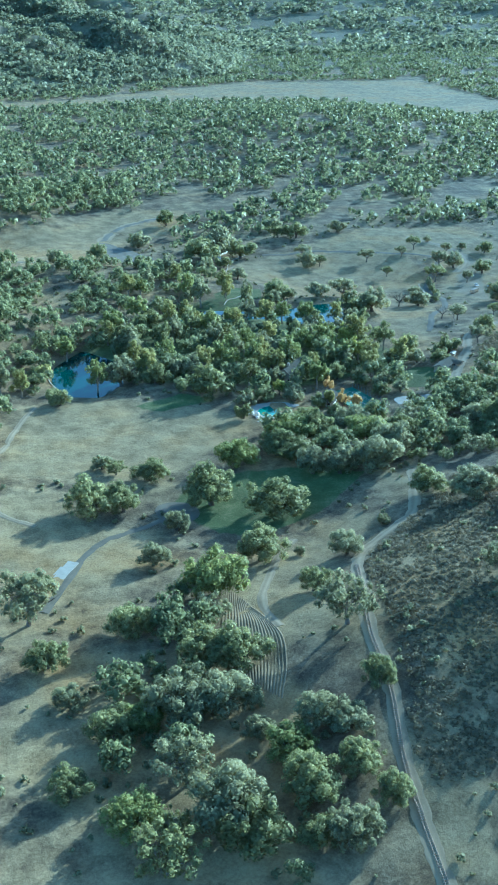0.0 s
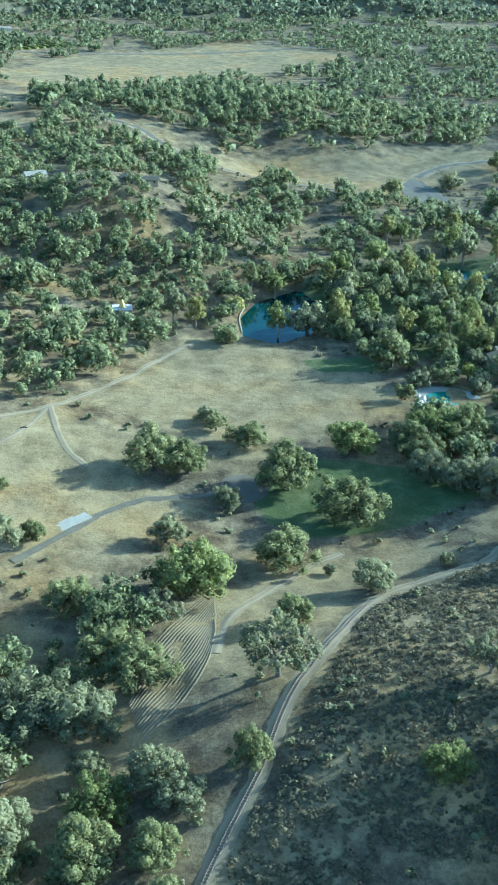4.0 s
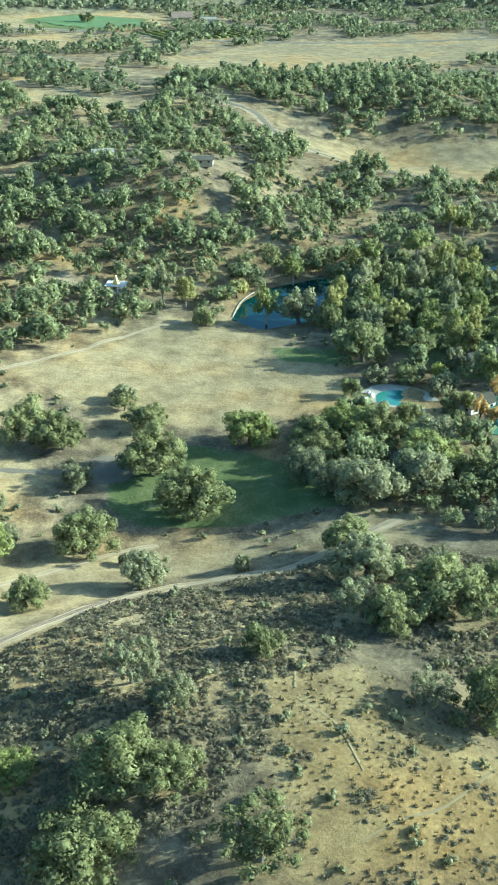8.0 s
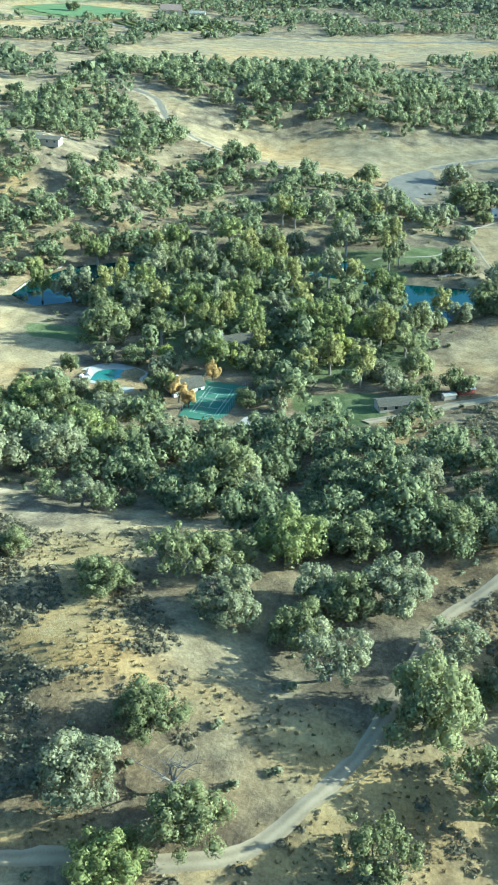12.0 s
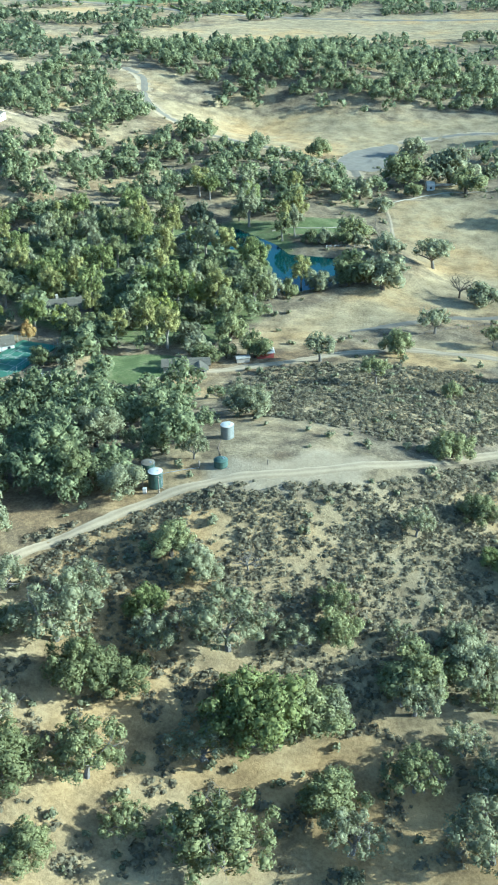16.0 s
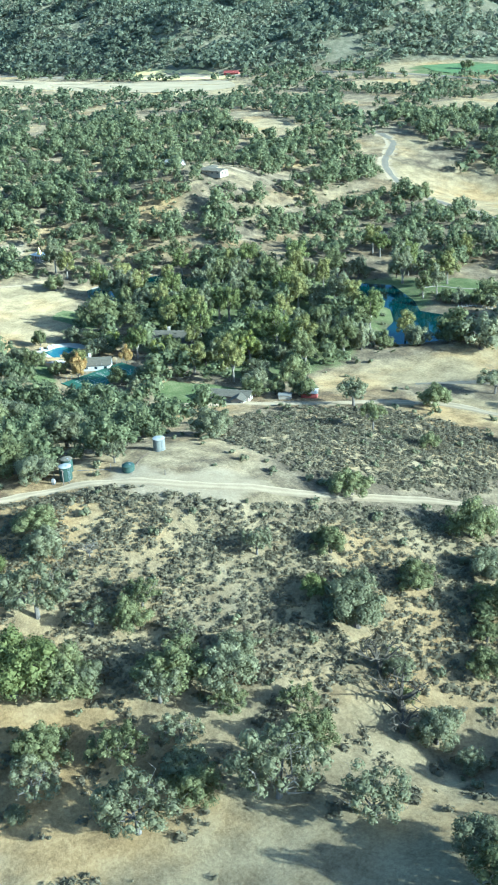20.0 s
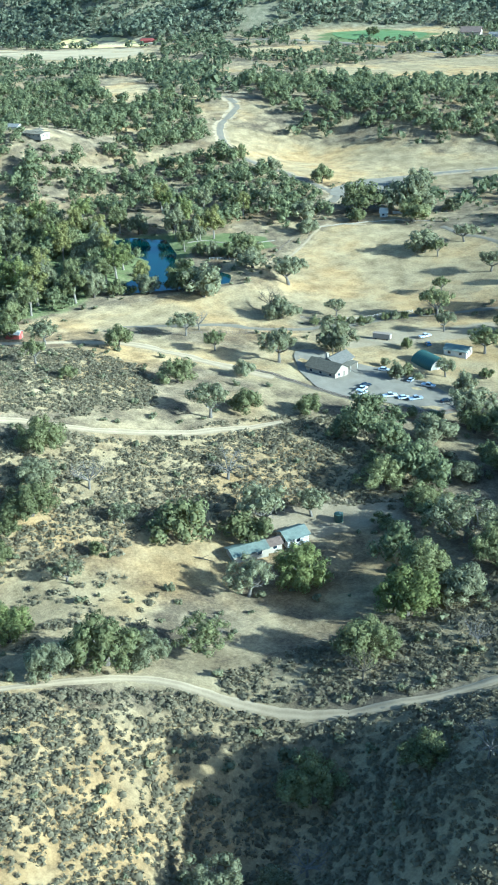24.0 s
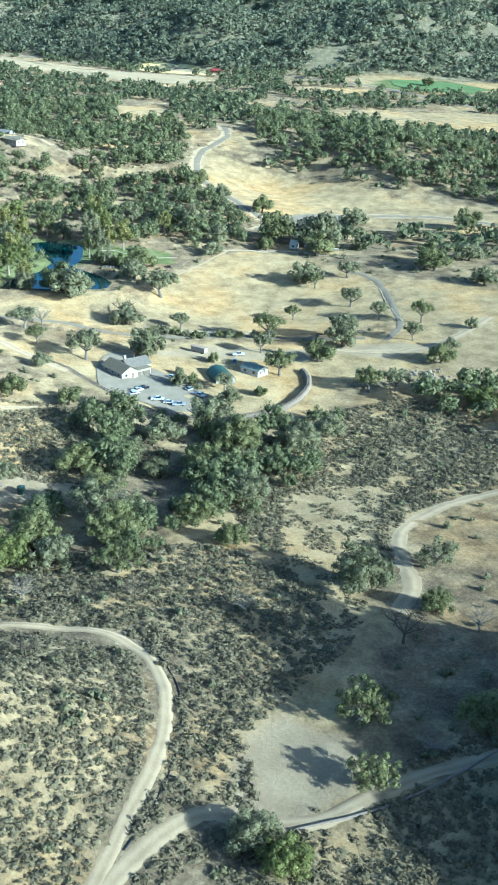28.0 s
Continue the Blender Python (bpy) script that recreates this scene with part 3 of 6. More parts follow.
def crown_shape(seed, count, leaf, lobes, flat=0.62, lift=0.75, core=0.7, small=0.2, large=0.38, jitter=0.34):
    """A crown of about radius 1: rounded boughs covered with leaf sprays, with gaps between."""
    r = np.random.default_rng(seed)
    c = r.normal(size=(lobes, 3))
    c /= np.linalg.norm(c, axis=1)[:, None]
    c *= r.uniform(0.3, 0.82, (lobes, 1))
    c[:, 2] = np.abs(c[:, 2]) * 1.15 - 0.25
    c[:, 2] *= flat
    rad = r.uniform(small, large, lobes)
    pick = r.choice(lobes, count * 2, p=rad ** 2 / (rad ** 2).sum())
    d = r.normal(size=(count * 2, 3))
    d /= np.linalg.norm(d, axis=1)[:, None]
    p = c[pick] + d * rad[pick][:, None] * r.uniform(0.75, 1.12, (count * 2, 1))
    deep = np.zeros(len(p))
    for k in range(lobes):
        deep = np.maximum(deep, 1 - np.linalg.norm(p - c[k], axis=1) / rad[k])
    order = np.argsort(deep + r.uniform(0, 0.3, len(p)))[:count]
    p, d = p[order], d[order]
    nrm = d + r.normal(0, jitter, d.shape)
    nrm /= np.linalg.norm(nrm, axis=1)[:, None]
    v, f = leaf_sprays(p, nrm, leaf, r)
    sn = d + r.normal(0, 0.2, d.shape) + np.array([0, 0, 0.55])
    sn = np.repeat(sn / np.linalg.norm(sn, axis=1)[:, None], 3, axis=0)
    if core:
        cv = np.array([(1, 0, 0), (0, 1, 0), (-1, 0, 0), (0, -1, 0), (0, 0, 1), (0, 0, -1)], float)
        cf = np.array([(0, 1, 4), (1, 2, 4), (2, 3, 4), (3, 0, 4), (1, 0, 5), (2, 1, 5), (3, 2, 5), (0, 3, 5)])
        f = np.concatenate([f] + [cf + len(v) + 6 * k for k in range(lobes)])
        v = np.concatenate([v] + [c[k] + cv * rad[k] * core for k in range(lobes)])
        sn = np.concatenate([sn] + [cv] * lobes)
    v = v + np.array([0, 0, lift])
    return v, f, sn


def limb(bm, a, b, ra, rb, sides=6):
    """A tapered limb between two points."""
    a, b = Vector(a), Vector(b)
    z = (b - a).normalized()
    x = z.orthogonal().normalized()
    y = z.cross(x)
    ring = []
    for p, r in ((a, ra), (b, rb)):
        ring.append([bm.verts.new(p + (x * math.cos(6.2832 * i / sides) + y * math.sin(6.2832 * i / sides)) * r) for i in range(sides)])
    for i in range(sides):
        j = (i + 1) % sides
        bm.faces.new((ring[0][i], ring[0][j], ring[1][j], ring[1][i]))
    bm.faces.new(ring[1])


def trunk_shape(seed, tall=0.75, girth=0.075, boughs=5, spread=0.6, twigs=0, rise=0.45):
    """A leaning trunk with limbs, for a crown of radius 1."""
    r = random.Random(seed)
    bm = bmesh.new()
    fork = Vector((r.uniform(-0.08, 0.08), r.uniform(-0.08, 0.08), tall * 0.42))
    limb(bm, (0, 0, -0.12), fork * 0.5, girth * 1.35, girth * 1.0, 7)
    limb(bm, fork * 0.5, fork, girth, girth * 0.85, 7)
    for i in range(boughs):
        a = 6.283 * i / boughs + r.uniform(-0.4, 0.4)
        k = spread * r.uniform(0.6, 1.1)
        m = fork + Vector((math.cos(a) * k * 0.5, math.sin(a) * k * 0.5, rise * r.uniform(0.4, 0.8)))
        e = m + Vector((math.cos(a + r.uniform(-0.5, 0.5)) * k * 0.6, math.sin(a + r.uniform(-0.5, 0.5)) * k * 0.6, rise * r.uniform(0.2, 0.9)))
        limb(bm, fork, m, girth * 0.6, girth * 0.38, 5)
        limb(bm, m, e, girth * 0.38, girth * 0.14, 5)
        for _ in range(twigs):
            s = m.lerp(e, r.uniform(0, 1))
            q = s + Vector((r.uniform(-1, 1), r.uniform(-1, 1), r.uniform(-0.1, 0.9))) * 0.36
            limb(bm, s, q, girth * 0.2, girth * 0.06, 4)
            for _ in range(2):
                limb(bm, q, q + Vector((r.uniform(-1, 1), r.uniform(-1, 1), r.uniform(0, 0.8))) * 0.22, girth * 0.07, girth * 0.03, 3)
    return bm


def tree_proto(name, label, category, seed, leaf_mat, bark, count, leaf, lobes, flat=0.62, lift=0.75, tall=1.0, small=0.17, large=0.36, **trunk):
    base = new(name)
    tagged(base, label, category, "trees")
    part("trunk", trunk_shape(seed, lift, **trunk), bark, base)
    if count:
        v, f, sn = crown_shape(seed, count, leaf, lobes, flat * tall, lift, 0.68, small, large)
        me = mesh_from("crown", v, f, leaf_mat)
        soften(me, sn)
        crown = new("crown", me)
        crown.parent = base
    return base


def plant(proto, spots, seed, tall=1.0, sink=0.1):
    r = random.Random(seed)
    for i, (x, y, rad) in enumerate(spots):
        p = proto[i % len(proto)] if isinstance(proto, list) else proto
        s = rad * r.uniform(0.98, 1.16)
        h = s * tall * r.uniform(0.85, 1.15) if rad > 5.5 else s * tall * r.uniform(1.0, 1.3)
        m = Matrix.LocRotScale((x, y, ground_z(x, y) - sink), Euler((0, 0, r.uniform(0, 6.28))), (s, s, h))
        copy_thing(p, m)


oaks = [tree_proto("oak_tree", "broad dark green live oak on dry grass", "tree", 40 + i, (OAK_LEAF, GREY_LEAF, OAK_LEAF, OAK_LEAF, GREY_LEAF, OAK_LEAF, GREY_LEAF, GREEN_LEAF)[i], BARK, 5600, 0.031, 62 + 3 * i, 0.9, 0.6, small=0.09, large=0.22, boughs=6, spread=0.5) for i in range(8)]
sparse_oaks = [tree_proto("oak_tree", "thin-crowned grey-green oak with pale bare limbs", "tree", 240 + i, (GREY_LEAF, OAK_LEAF)[i % 2], LIMB_WOOD, 3600, 0.028, 66, 0.85, 0.7, small=0.06, large=0.16, girth=0.05, boughs=7, spread=0.52, twigs=4, rise=0.34) for i in range(3)]
valley_oaks = [tree_proto("oak_tree", "rounded green oak on the dry valley floor", "tree", 140 + i, (OAK_LEAF, GREY_LEAF)[i % 2], BARK, 1700, 0.055, 34 + i, 0.88, 0.62, small=0.12, large=0.28) for i in range(4)]
parasol_oaks = [tree_proto("oak_tree", "grey-green oak with a bare leaning trunk on dry meadow", "tree", 160 + i, (GREY_LEAF, OAK_LEAF, GREY_LEAF)[i], LIMB_WOOD, 1900, 0.042, 46, 0.55, 0.95, small=0.08, large=0.2, girth=0.06, boughs=7, spread=0.62, twigs=2, rise=0.36) for i in range(3)]
for i, o in enumerate(oaks):
    if i in (1, 4, 6):
        o["label"] = "broad grey-green oak on a dry slope"
    if i == 7:
        o["label"] = "bright green leafy tree on a dry slope"
sycamores = [tree_proto("sycamore_tree", "tall yellow-green sycamore in a valley grove", "tree", 60 + i, (YELLOW_LEAF, GREEN_LEAF, OAK_LEAF, GREY_LEAF, YELLOW_LEAF, GREEN_LEAF)[i], PALE_WOOD, 2500, 0.05, 52, 1.0, 1.35, 1.65, 0.1, 0.25, boughs=5, spread=0.4, rise=0.9) for i in range(6)]
autumn = [tree_proto("autumn_tree", "small orange and yellow autumn tree by a house", "tree", 90 + i, ORANGE_LEAF if i != 1 else YELLOW_LEAF, BARK, 1200, 0.075, 14, 0.9, 0.9) for i in range(3)]
lime = tree_proto("lime_green_tree", "small bright lime-green tree in a garden", "tree", 96, LIME_LEAF, BARK, 1500, 0.06, 22, 0.95, 0.9)
tall_lime = tree_proto("sycamore_tree", "tall bright lime-green sycamore on a lawn", "tree", 97, LIME_LEAF, PALE_WOOD, 2500, 0.05, 46, 1.0, 1.3, 1.5, 0.1, 0.25, boughs=5, spread=0.4, rise=0.9)
dead = [tree_proto("bare_tree", "leafless pale tree on a scrub slope", "tree", 70 + i, OAK_LEAF, (LIMB_WOOD, DEAD_WOOD)[i % 2], 0, 0.1, 3, lift=0.95, girth=0.055, boughs=7, spread=0.85, twigs=11, rise=0.42) for i in range(3)]
gnarled = tree_proto("bare_tree", "gnarled dark dead oak on a pale slope", "tree", 77, OAK_LEAF, DEAD_WOOD, 0, 0.1, 3, lift=0.9, girth=0.12, boughs=6, spread=0.75, twigs=6, rise=0.5)
OAKS = []
OAKS.append([
    (68, 250, 8.5), (85, 203, 10.9), (59, 292, 6.9), (59, 319, 11), (52, 369, 3.6), (89, 247, 11.4), (70, 339, 4.8), (105, 231, 5),
    (110, 219, 7), (97, 263, 6.3), (89, 300, 7.8), (108, 243, 4.5), (124, 205, 7.4), (106, 272, 9.6), (129, 220, 6.2), (116, 295, 6.8),
    (144, 230, 5.6), (113, 345, 5.8), (124, 312, 11.5), (104, 394, 11.8), (128, 327, 5.4), (150, 261, 9.9), (117, 394, 8.6), (154, 293, 5.9),
    (132, 372, 5.6), (152, 334, 9.7), (121, 439, 5.1), (125, 431, 5.2), (188, 221, 5.5), (138, 421, 7.9), (167, 330, 2.4), (154, 388, 11.9),
])
OAKS.append([
    (211, 207, 9.8), (180, 316, 6.9), (210, 226, 10.2), (202, 253, 6.5), (125, 529, 7.9), (175, 369, 12.2), (214, 246, 6.2), (221, 226, 6.5),
    (204, 331, 2.9), (179, 421, 10.4), (243, 215, 9.1), (227, 272, 5), (206, 396, 7.8), (201, 423, 9.3), (165, 548, 12.1), (207, 412, 9.1),
    (216, 389, 9.5), (245, 298, 6.4), (232, 344, 8.4), (241, 324, 10.1), (212, 431, 12.6), (254, 295, 7.1), (231, 383, 12.1), (266, 267, 5.2),
    (225, 430, 10.4), (262, 309, 11.1), (203, 510, 11.7), (260, 330, 6.2), (280, 267, 8.1), (245, 394, 10.4), (272, 304, 7.9), (246, 417, 10.8),
])
OAKS.append([
    (275, 326, 5.2), (245, 430, 9.3), (299, 276, 3.7), (272, 367, 5.9), (262, 410, 8.9), (151, 804, 7.9), (274, 424, 8.3), (308, 314, 7.6),
    (334, 258, 8.6), (347, 244, 7.7), (322, 328, 8.5), (340, 276, 7.8), (301, 407, 10), (306, 392, 13.1), (331, 335, 7.9), (316, 390, 8.6),
    (338, 319, 7.5), (194, 800, 8.6), (357, 257, 7.9), (341, 315, 6.6), (344, 347, 8.8), (358, 317, 7.3), (358, 331, 6.8), (368, 309, 8.4),
    (365, 329, 7.6), (360, 355, 7.5), (391, 265, 8.3), (230, 813, 8.5), (376, 337, 8.8), (326, 514, 5.7), (393, 302, 10.4), (365, 399, 9),
])
OAKS.append([
    (392, 325, 7.1), (382, 371, 8.2), (409, 290, 10), (394, 372, 6.7), (411, 323, 9.7), (354, 513, 7.7), (422, 290, 8.9), (410, 336, 5.6),
    (292, 743, 9.2), (422, 317, 7), (319, 677, 9), (435, 301, 9.2), (394, 438, 8.9), (419, 358, 7), (312, 728, 7), (431, 334, 6),
    (348, 615, 11.9), (428, 355, 6.3), (379, 519, 7.6), (278, 858, 10), (304, 782, 15.7), (344, 662, 9.3), (316, 765, 7.2), (362, 616, 11.8),
    (444, 343, 10), (459, 327, 11.5), (467, 301, 10.8), (411, 498, 5.5), (400, 543, 6.7), (325, 799, 15.8), (367, 667, 10.7), (468, 336, 8.3),
])
OAKS.append([
    (460, 365, 5.2), (464, 359, 4.7), (403, 576, 7.7), (340, 787, 12.4), (488, 316, 6), (491, 310, 2.9), (466, 399, 4.4), (341, 820, 7.3),
    (439, 497, 3.9), (460, 440, 6.5), (485, 357, 8.5), (493, 335, 6.8), (406, 629, 10.1), (488, 374, 5.7), (429, 573, 5.8), (325, 920, 9.1),
    (477, 416, 5.3), (499, 348, 5.7), (494, 367, 7.3), (486, 402, 3.6), (381, 752, 11.5), (513, 327, 8.9), (418, 653, 5.8), (514, 341, 6.7),
    (494, 409, 5.9), (457, 534, 7.9), (500, 404, 8.7), (389, 776, 8.3), (510, 375, 5.3), (500, 426, 6.1), (492, 457, 7.8), (462, 563, 4.9),
])
OAKS.append([
    (456, 586, 9.8), (527, 354, 10.2), (522, 399, 2.6), (508, 447, 6.3), (393, 831, 9.5), (430, 713, 5.2), (461, 614, 9.6), (492, 524, 8.8),
    (518, 438, 8.8), (522, 428, 3.9), (545, 365, 8.1), (493, 539, 6), (432, 748, 7.7), (400, 857, 8.8), (455, 683, 9.1), (546, 395, 4),
    (534, 460, 4.9), (507, 558, 6.1), (543, 445, 2.7), (568, 370, 5.4), (500, 611, 4.6), (462, 745, 5.1), (564, 406, 6.2), (548, 471, 9.8),
    (476, 712, 7.7), (580, 367, 7.9), (593, 339, 7.3), (448, 828, 9), (583, 389, 3.8), (504, 659, 8.2), (593, 366, 3.5), (498, 684, 7.9),
])
OAKS.append([
    (555, 496, 9.3), (559, 487, 8.8), (481, 757, 7.3), (604, 348, 3.8), (590, 404, 5.7), (527, 621, 5.3), (522, 638, 2.7), (560, 512, 6.3),
    (592, 418, 8.6), (581, 470, 6.9), (549, 579, 8.2), (615, 361, 6.4), (596, 427, 6), (564, 539, 8.4), (547, 600, 10), (561, 560, 6.2),
    (586, 486, 8.3), (600, 441, 7.6), (554, 595, 7.3), (503, 771, 4), (540, 682, 7.4), (583, 540, 7.2), (579, 563, 6), (569, 599, 10.2),
    (531, 729, 7.2), (546, 692, 7.4), (584, 579, 8.6), (571, 640, 7.8), (605, 532, 10.2), (615, 504, 9), (580, 621, 9.6), (621, 491, 8),
])
OAKS.append([
    (629, 469, 7.9), (627, 505, 7), (622, 527, 9), (659, 399, 6.4), (652, 431, 7.5), (613, 578, 8.5), (622, 554, 7.7), (663, 411, 3.5),
    (580, 710, 8.4), (643, 519, 7.7), (670, 446, 5.5), (681, 412, 2.8), (640, 558, 5.2), (696, 451, 7), (684, 575, 8.8), (681, 604, 6.8),
    (704, 585, 4.7), (761, 494, 5.1), (769, 496, 5), (753, 557, 5.3),
])
SYCAMORES = [
    (302, 515, 5.6), (225, 551, 5.6), (240, 580, 5.6), (186, 594, 5.6), (235, 635, 5.6), (239, 536, 5.6), (317, 507, 5.6), (226, 539, 5.6),
    (203, 586, 5.6), (231, 576, 5.6), (222, 627, 5.6), (254, 682, 5.6), (216, 692, 5.6), (259, 496, 5.6), (227, 514, 5.6), (263, 740, 5.6),
    (327, 603, 5.3), (195, 561, 5.6), (247, 524, 5.6), (224, 690, 5.6), (135, 607, 5.6), (98, 545, 5.6), (109, 546, 5.6), (150, 544, 5.6),
    (212, 543, 5.6), (294, 527, 5.6), (227, 604, 5.6), (236, 710, 5.6), (261, 721, 5.6), (148, 601, 5.6),
]
BARE_TREES = [
    (437, 364, 3.5), (393, 633, 7.3), (515, 460, 5.9), (529, 503, 7.1), (636, 461, 4.2), (646, 490, 4.3),
    (684, 448, 4.8), (686, 477, 3.8), (666, 417, 5.2), (718, 588, 4.6), (714, 566, 5.9), (755, 542, 5.7), (684, 537, 3.7), (661, 516, 3.9),
    (398, 587, 5.7), (351, 265, 6.4),
]
OAKS.append([(206, 474, 5), (213, 488, 6), (226, 492, 6), (241, 486, 6), (246, 470, 5.5), (232, 457, 6), (220, 454, 6), (250, 459, 5), (338, 600, 7), (346, 612, 7), (354, 628, 6), (329, 586, 6), (317, 581, 6), (304, 657, 4.5), (311, 661, 5), (319, 664, 5), (326, 667, 4), (284, 470, 5), (290, 480, 6), (282, 490, 6), (296, 470, 5), (340, 500, 6), (330, 508, 6), (344, 508, 5), (486, 618, 2.6), (499, 617.5, 2.8), (505, 617, 2.6), (523, 638, 3), (511, 627, 5), (434, 648, 2.8), (436, 652, 2.4), (437.5, 656, 3), (440, 664, 2.6), (442, 668, 2.9), (444, 672, 2.5), (447, 680, 2.8), (449, 684, 2.4), (452, 687, 2.8), (424, 634, 2.6), (428, 639, 3), (431, 644, 2.5)])
OAKS.append([(114, 264, 9.5), (100, 248, 10), (109, 203, 9), (80, 223, 9.5), (88, 197, 10), (110, 185, 8.5), (127, 192, 5.8), (121, 226, 7.5), (62, 213, 8), (65, 196, 9)])
OAKS.append([(414, 300, 5), (430, 322, 6), (452, 318, 7), (470, 340, 6), (448, 296, 6), (436, 280, 6), (420, 276, 5), (400, 318, 5), (486, 352, 6), (508, 344, 6), (462, 300, 7), (480, 322, 7), (410, 250, 6), (392, 262, 5), (456, 352, 5), (424, 340, 5), (500, 362, 5), (520, 370, 6), (476, 366, 4), (534, 396, 6), (552, 408, 6), (528, 420, 5), (516, 402, 5), (548, 432, 5), (560, 396, 5), (60, 270, 6), (76, 250, 7), (50, 232, 6), (90, 212, 7), (70, 206, 6), (104, 190, 6)])
AUTUMN_TREES = [(258, 465, 4.6), (252, 470, 4.2), (264, 461, 4.0), (262, 488, 4)]
OAKS.append([(477.4, 640, 3.2), (473, 668, 5.4), (486, 705.5, 8.4), (392, 751.6, 6), (407, 825, 10), (499.5, 737.5, 5), (519.5, 744.5, 4.2)])
# oaks added out of view to throw shade across the clearing
SHADE_OAKS = [(772, 558, 7), (782, 548, 8), (778, 570, 8), (790, 560, 8), (786, 582, 8), (798, 574, 9), (796, 592, 8), (776, 590, 7), (806, 586, 9), (770, 604, 7), (784, 604, 8)]
for k, spots in enumerate(OAKS):
    near = [q for q in spots if q[1] < 470 or q[0] > 560]
    airy = [q for q in near if 380 < q[0] < 560 and 230 < q[1] < 400]
    thin = [q for q in near if q not in airy][3::6] + airy[::2]
    plant(sparse_oaks, [(x, y, 1.22 * q) for x, y, q in thin], 150 + k, 0.93)
    plant(oaks, [(x, y, 1.16 * q) for x, y, q in near if (x, y, q) not in thin], 100 + k, 0.93)
    floor = [(x, y, 1.06 * q) for x, y, q in spots if (x, y, q) not in near]
    slender = [q for q in floor if q[0] > 360 and q[2] > 5][::2]
    plant(parasol_oaks, slender, 250 + k, 0.98)
    plant(valley_oaks, [q for q in floor if q not in slender], 200 + k, 0.98)
plant(sycamores, [(x, y, 1.12 * q) for x, y, q in SYCAMORES], 300, 1.12)
rg = random.Random(17)
grown = []
while len(grown) < 84:
    q = (rg.uniform(140, 335), rg.uniform(500, 690), rg.uniform(4.8, 8.0))
    here = np.array([q[0]]), np.array([q[1]])
    if edge_distance(*here, GROVE)[0] < 0 and min(edge_distance(*here, p)[0] for p in PONDS) > 4 and all(math.hypot(q[0] - o[0], q[1] - o[1]) > 6.6 for o in grown + SYCAMORES) and math.hypot(q[0] - 256, q[1] - 521) > 10:
        grown.append(q)
plant(sycamores, grown[::2], 310, 1.05)
plant(valley_oaks, grown[1::2], 312, 1.25)
plant(dead, BARE_TREES, 400, 1.0)
plant(gnarled, [(513, 399, 6.6), (523, 396, 6.8), (528, 391, 5.6)], 405, 1.0)
# unseen trees, planted only for their shadows
plant(oaks, SHADE_OAKS, 410, 0.95)
plant(sparse_oaks[1], [(739, 536, 8.5), (758, 524, 7.2)], 413, 0.9)
plant(sparse_oaks[0], [(402, 395, 5.2)], 412, 0.95)
plant(autumn, AUTUMN_TREES, 420, 1.2)
plant(lime, [(237, 497, 4.2), (260, 512, 3.4), (267, 502, 3.8)], 422, 1.2)
plant(tall_lime, [(302, 528, 6.2), (305, 549, 5.4)], 423, 1.05)
plant(autumn[1], [(127, 572, 6.5)], 421, 0.8)
plant(valley_oaks[0], [(-330, 1410, 11)], 430, 1.0)
for p in oaks + sparse_oaks + parasol_oaks + valley_oaks + sycamores + autumn + dead + [gnarled, lime, tall_lime]:
    for o in [*p.children_recursive, p]:
        bpy.data.objects.remove(o)


# ---- woods, scrub and brush ----
def scatter(name, shapes, x, y, size, mat, label, category, seed, tall=1.0, sink=0.0):
    """One joined mesh of many plants at the given places, of kind stuff."""
    r = np.random.default_rng(seed)
    n = len(x)
    z = height(x, y) - sink
    which = r.integers(0, len(shapes), n)
    turn = r.uniform(0, 6.283, n)
    stretch = r.uniform(0.85, 1.2, n) * tall
    vs, fs, ns, off = [], [], [], 0
    for k, (v, f, sn) in enumerate(shapes):
        i = np.flatnonzero(which == k)
        if not len(i):
            continue
        c, s = np.cos(turn[i])[:, None], np.sin(turn[i])[:, None]
        sz = size[i][:, None]
        px = (v[None, :, 0] * c - v[None, :, 1] * s) * sz + x[i][:, None]
        py = (v[None, :, 0] * s + v[None, :, 1] * c) * sz + y[i][:, None]
        pz = v[None, :, 2] * sz * stretch[i][:, None] + z[i][:, None]
        vs.append(np.stack([px, py, pz], -1).reshape(-1, 3))
        ns.append(np.stack([sn[None, :, 0] * c - sn[None, :, 1] * s, sn[None, :, 0] * s + sn[None, :, 1] * c, np.repeat(sn[None, :, 2], len(i), 0)], -1).reshape(-1, 3))
        fs.append((f[None] + (np.arange(len(i)) * len(v))[:, None, None] + off).reshape(-1, 3))
        off += len(i) * len(v)
    me = mesh_from(name, np.concatenate(vs), np.concatenate(fs), mat)
    soften(me, np.concatenate(ns))
    return tagged(new(name, me), label, category, kind="stuff")


PLANTED = np.array([q for s in OAKS for q in s] + SYCAMORES + grown + BARE_TREES + SHADE_OAKS + AUTUMN_TREES)
BUILT = [(476, 600, 20), (495, 630, 14), (500, 655, 14), (565, 485, 14), (567, 500, 12), (402, 377, 7), (412, 394, 7), (404, 411, 6), (356, 515, 9), (68, 700, 22), (270, 472, 24), (222, 478, 16), (322, 786, 9), (72, 545, 10), (525, 655, 20), (514, 640, 22), (337, 490, 11), (240, 508, 14), (300, 505, 10)]


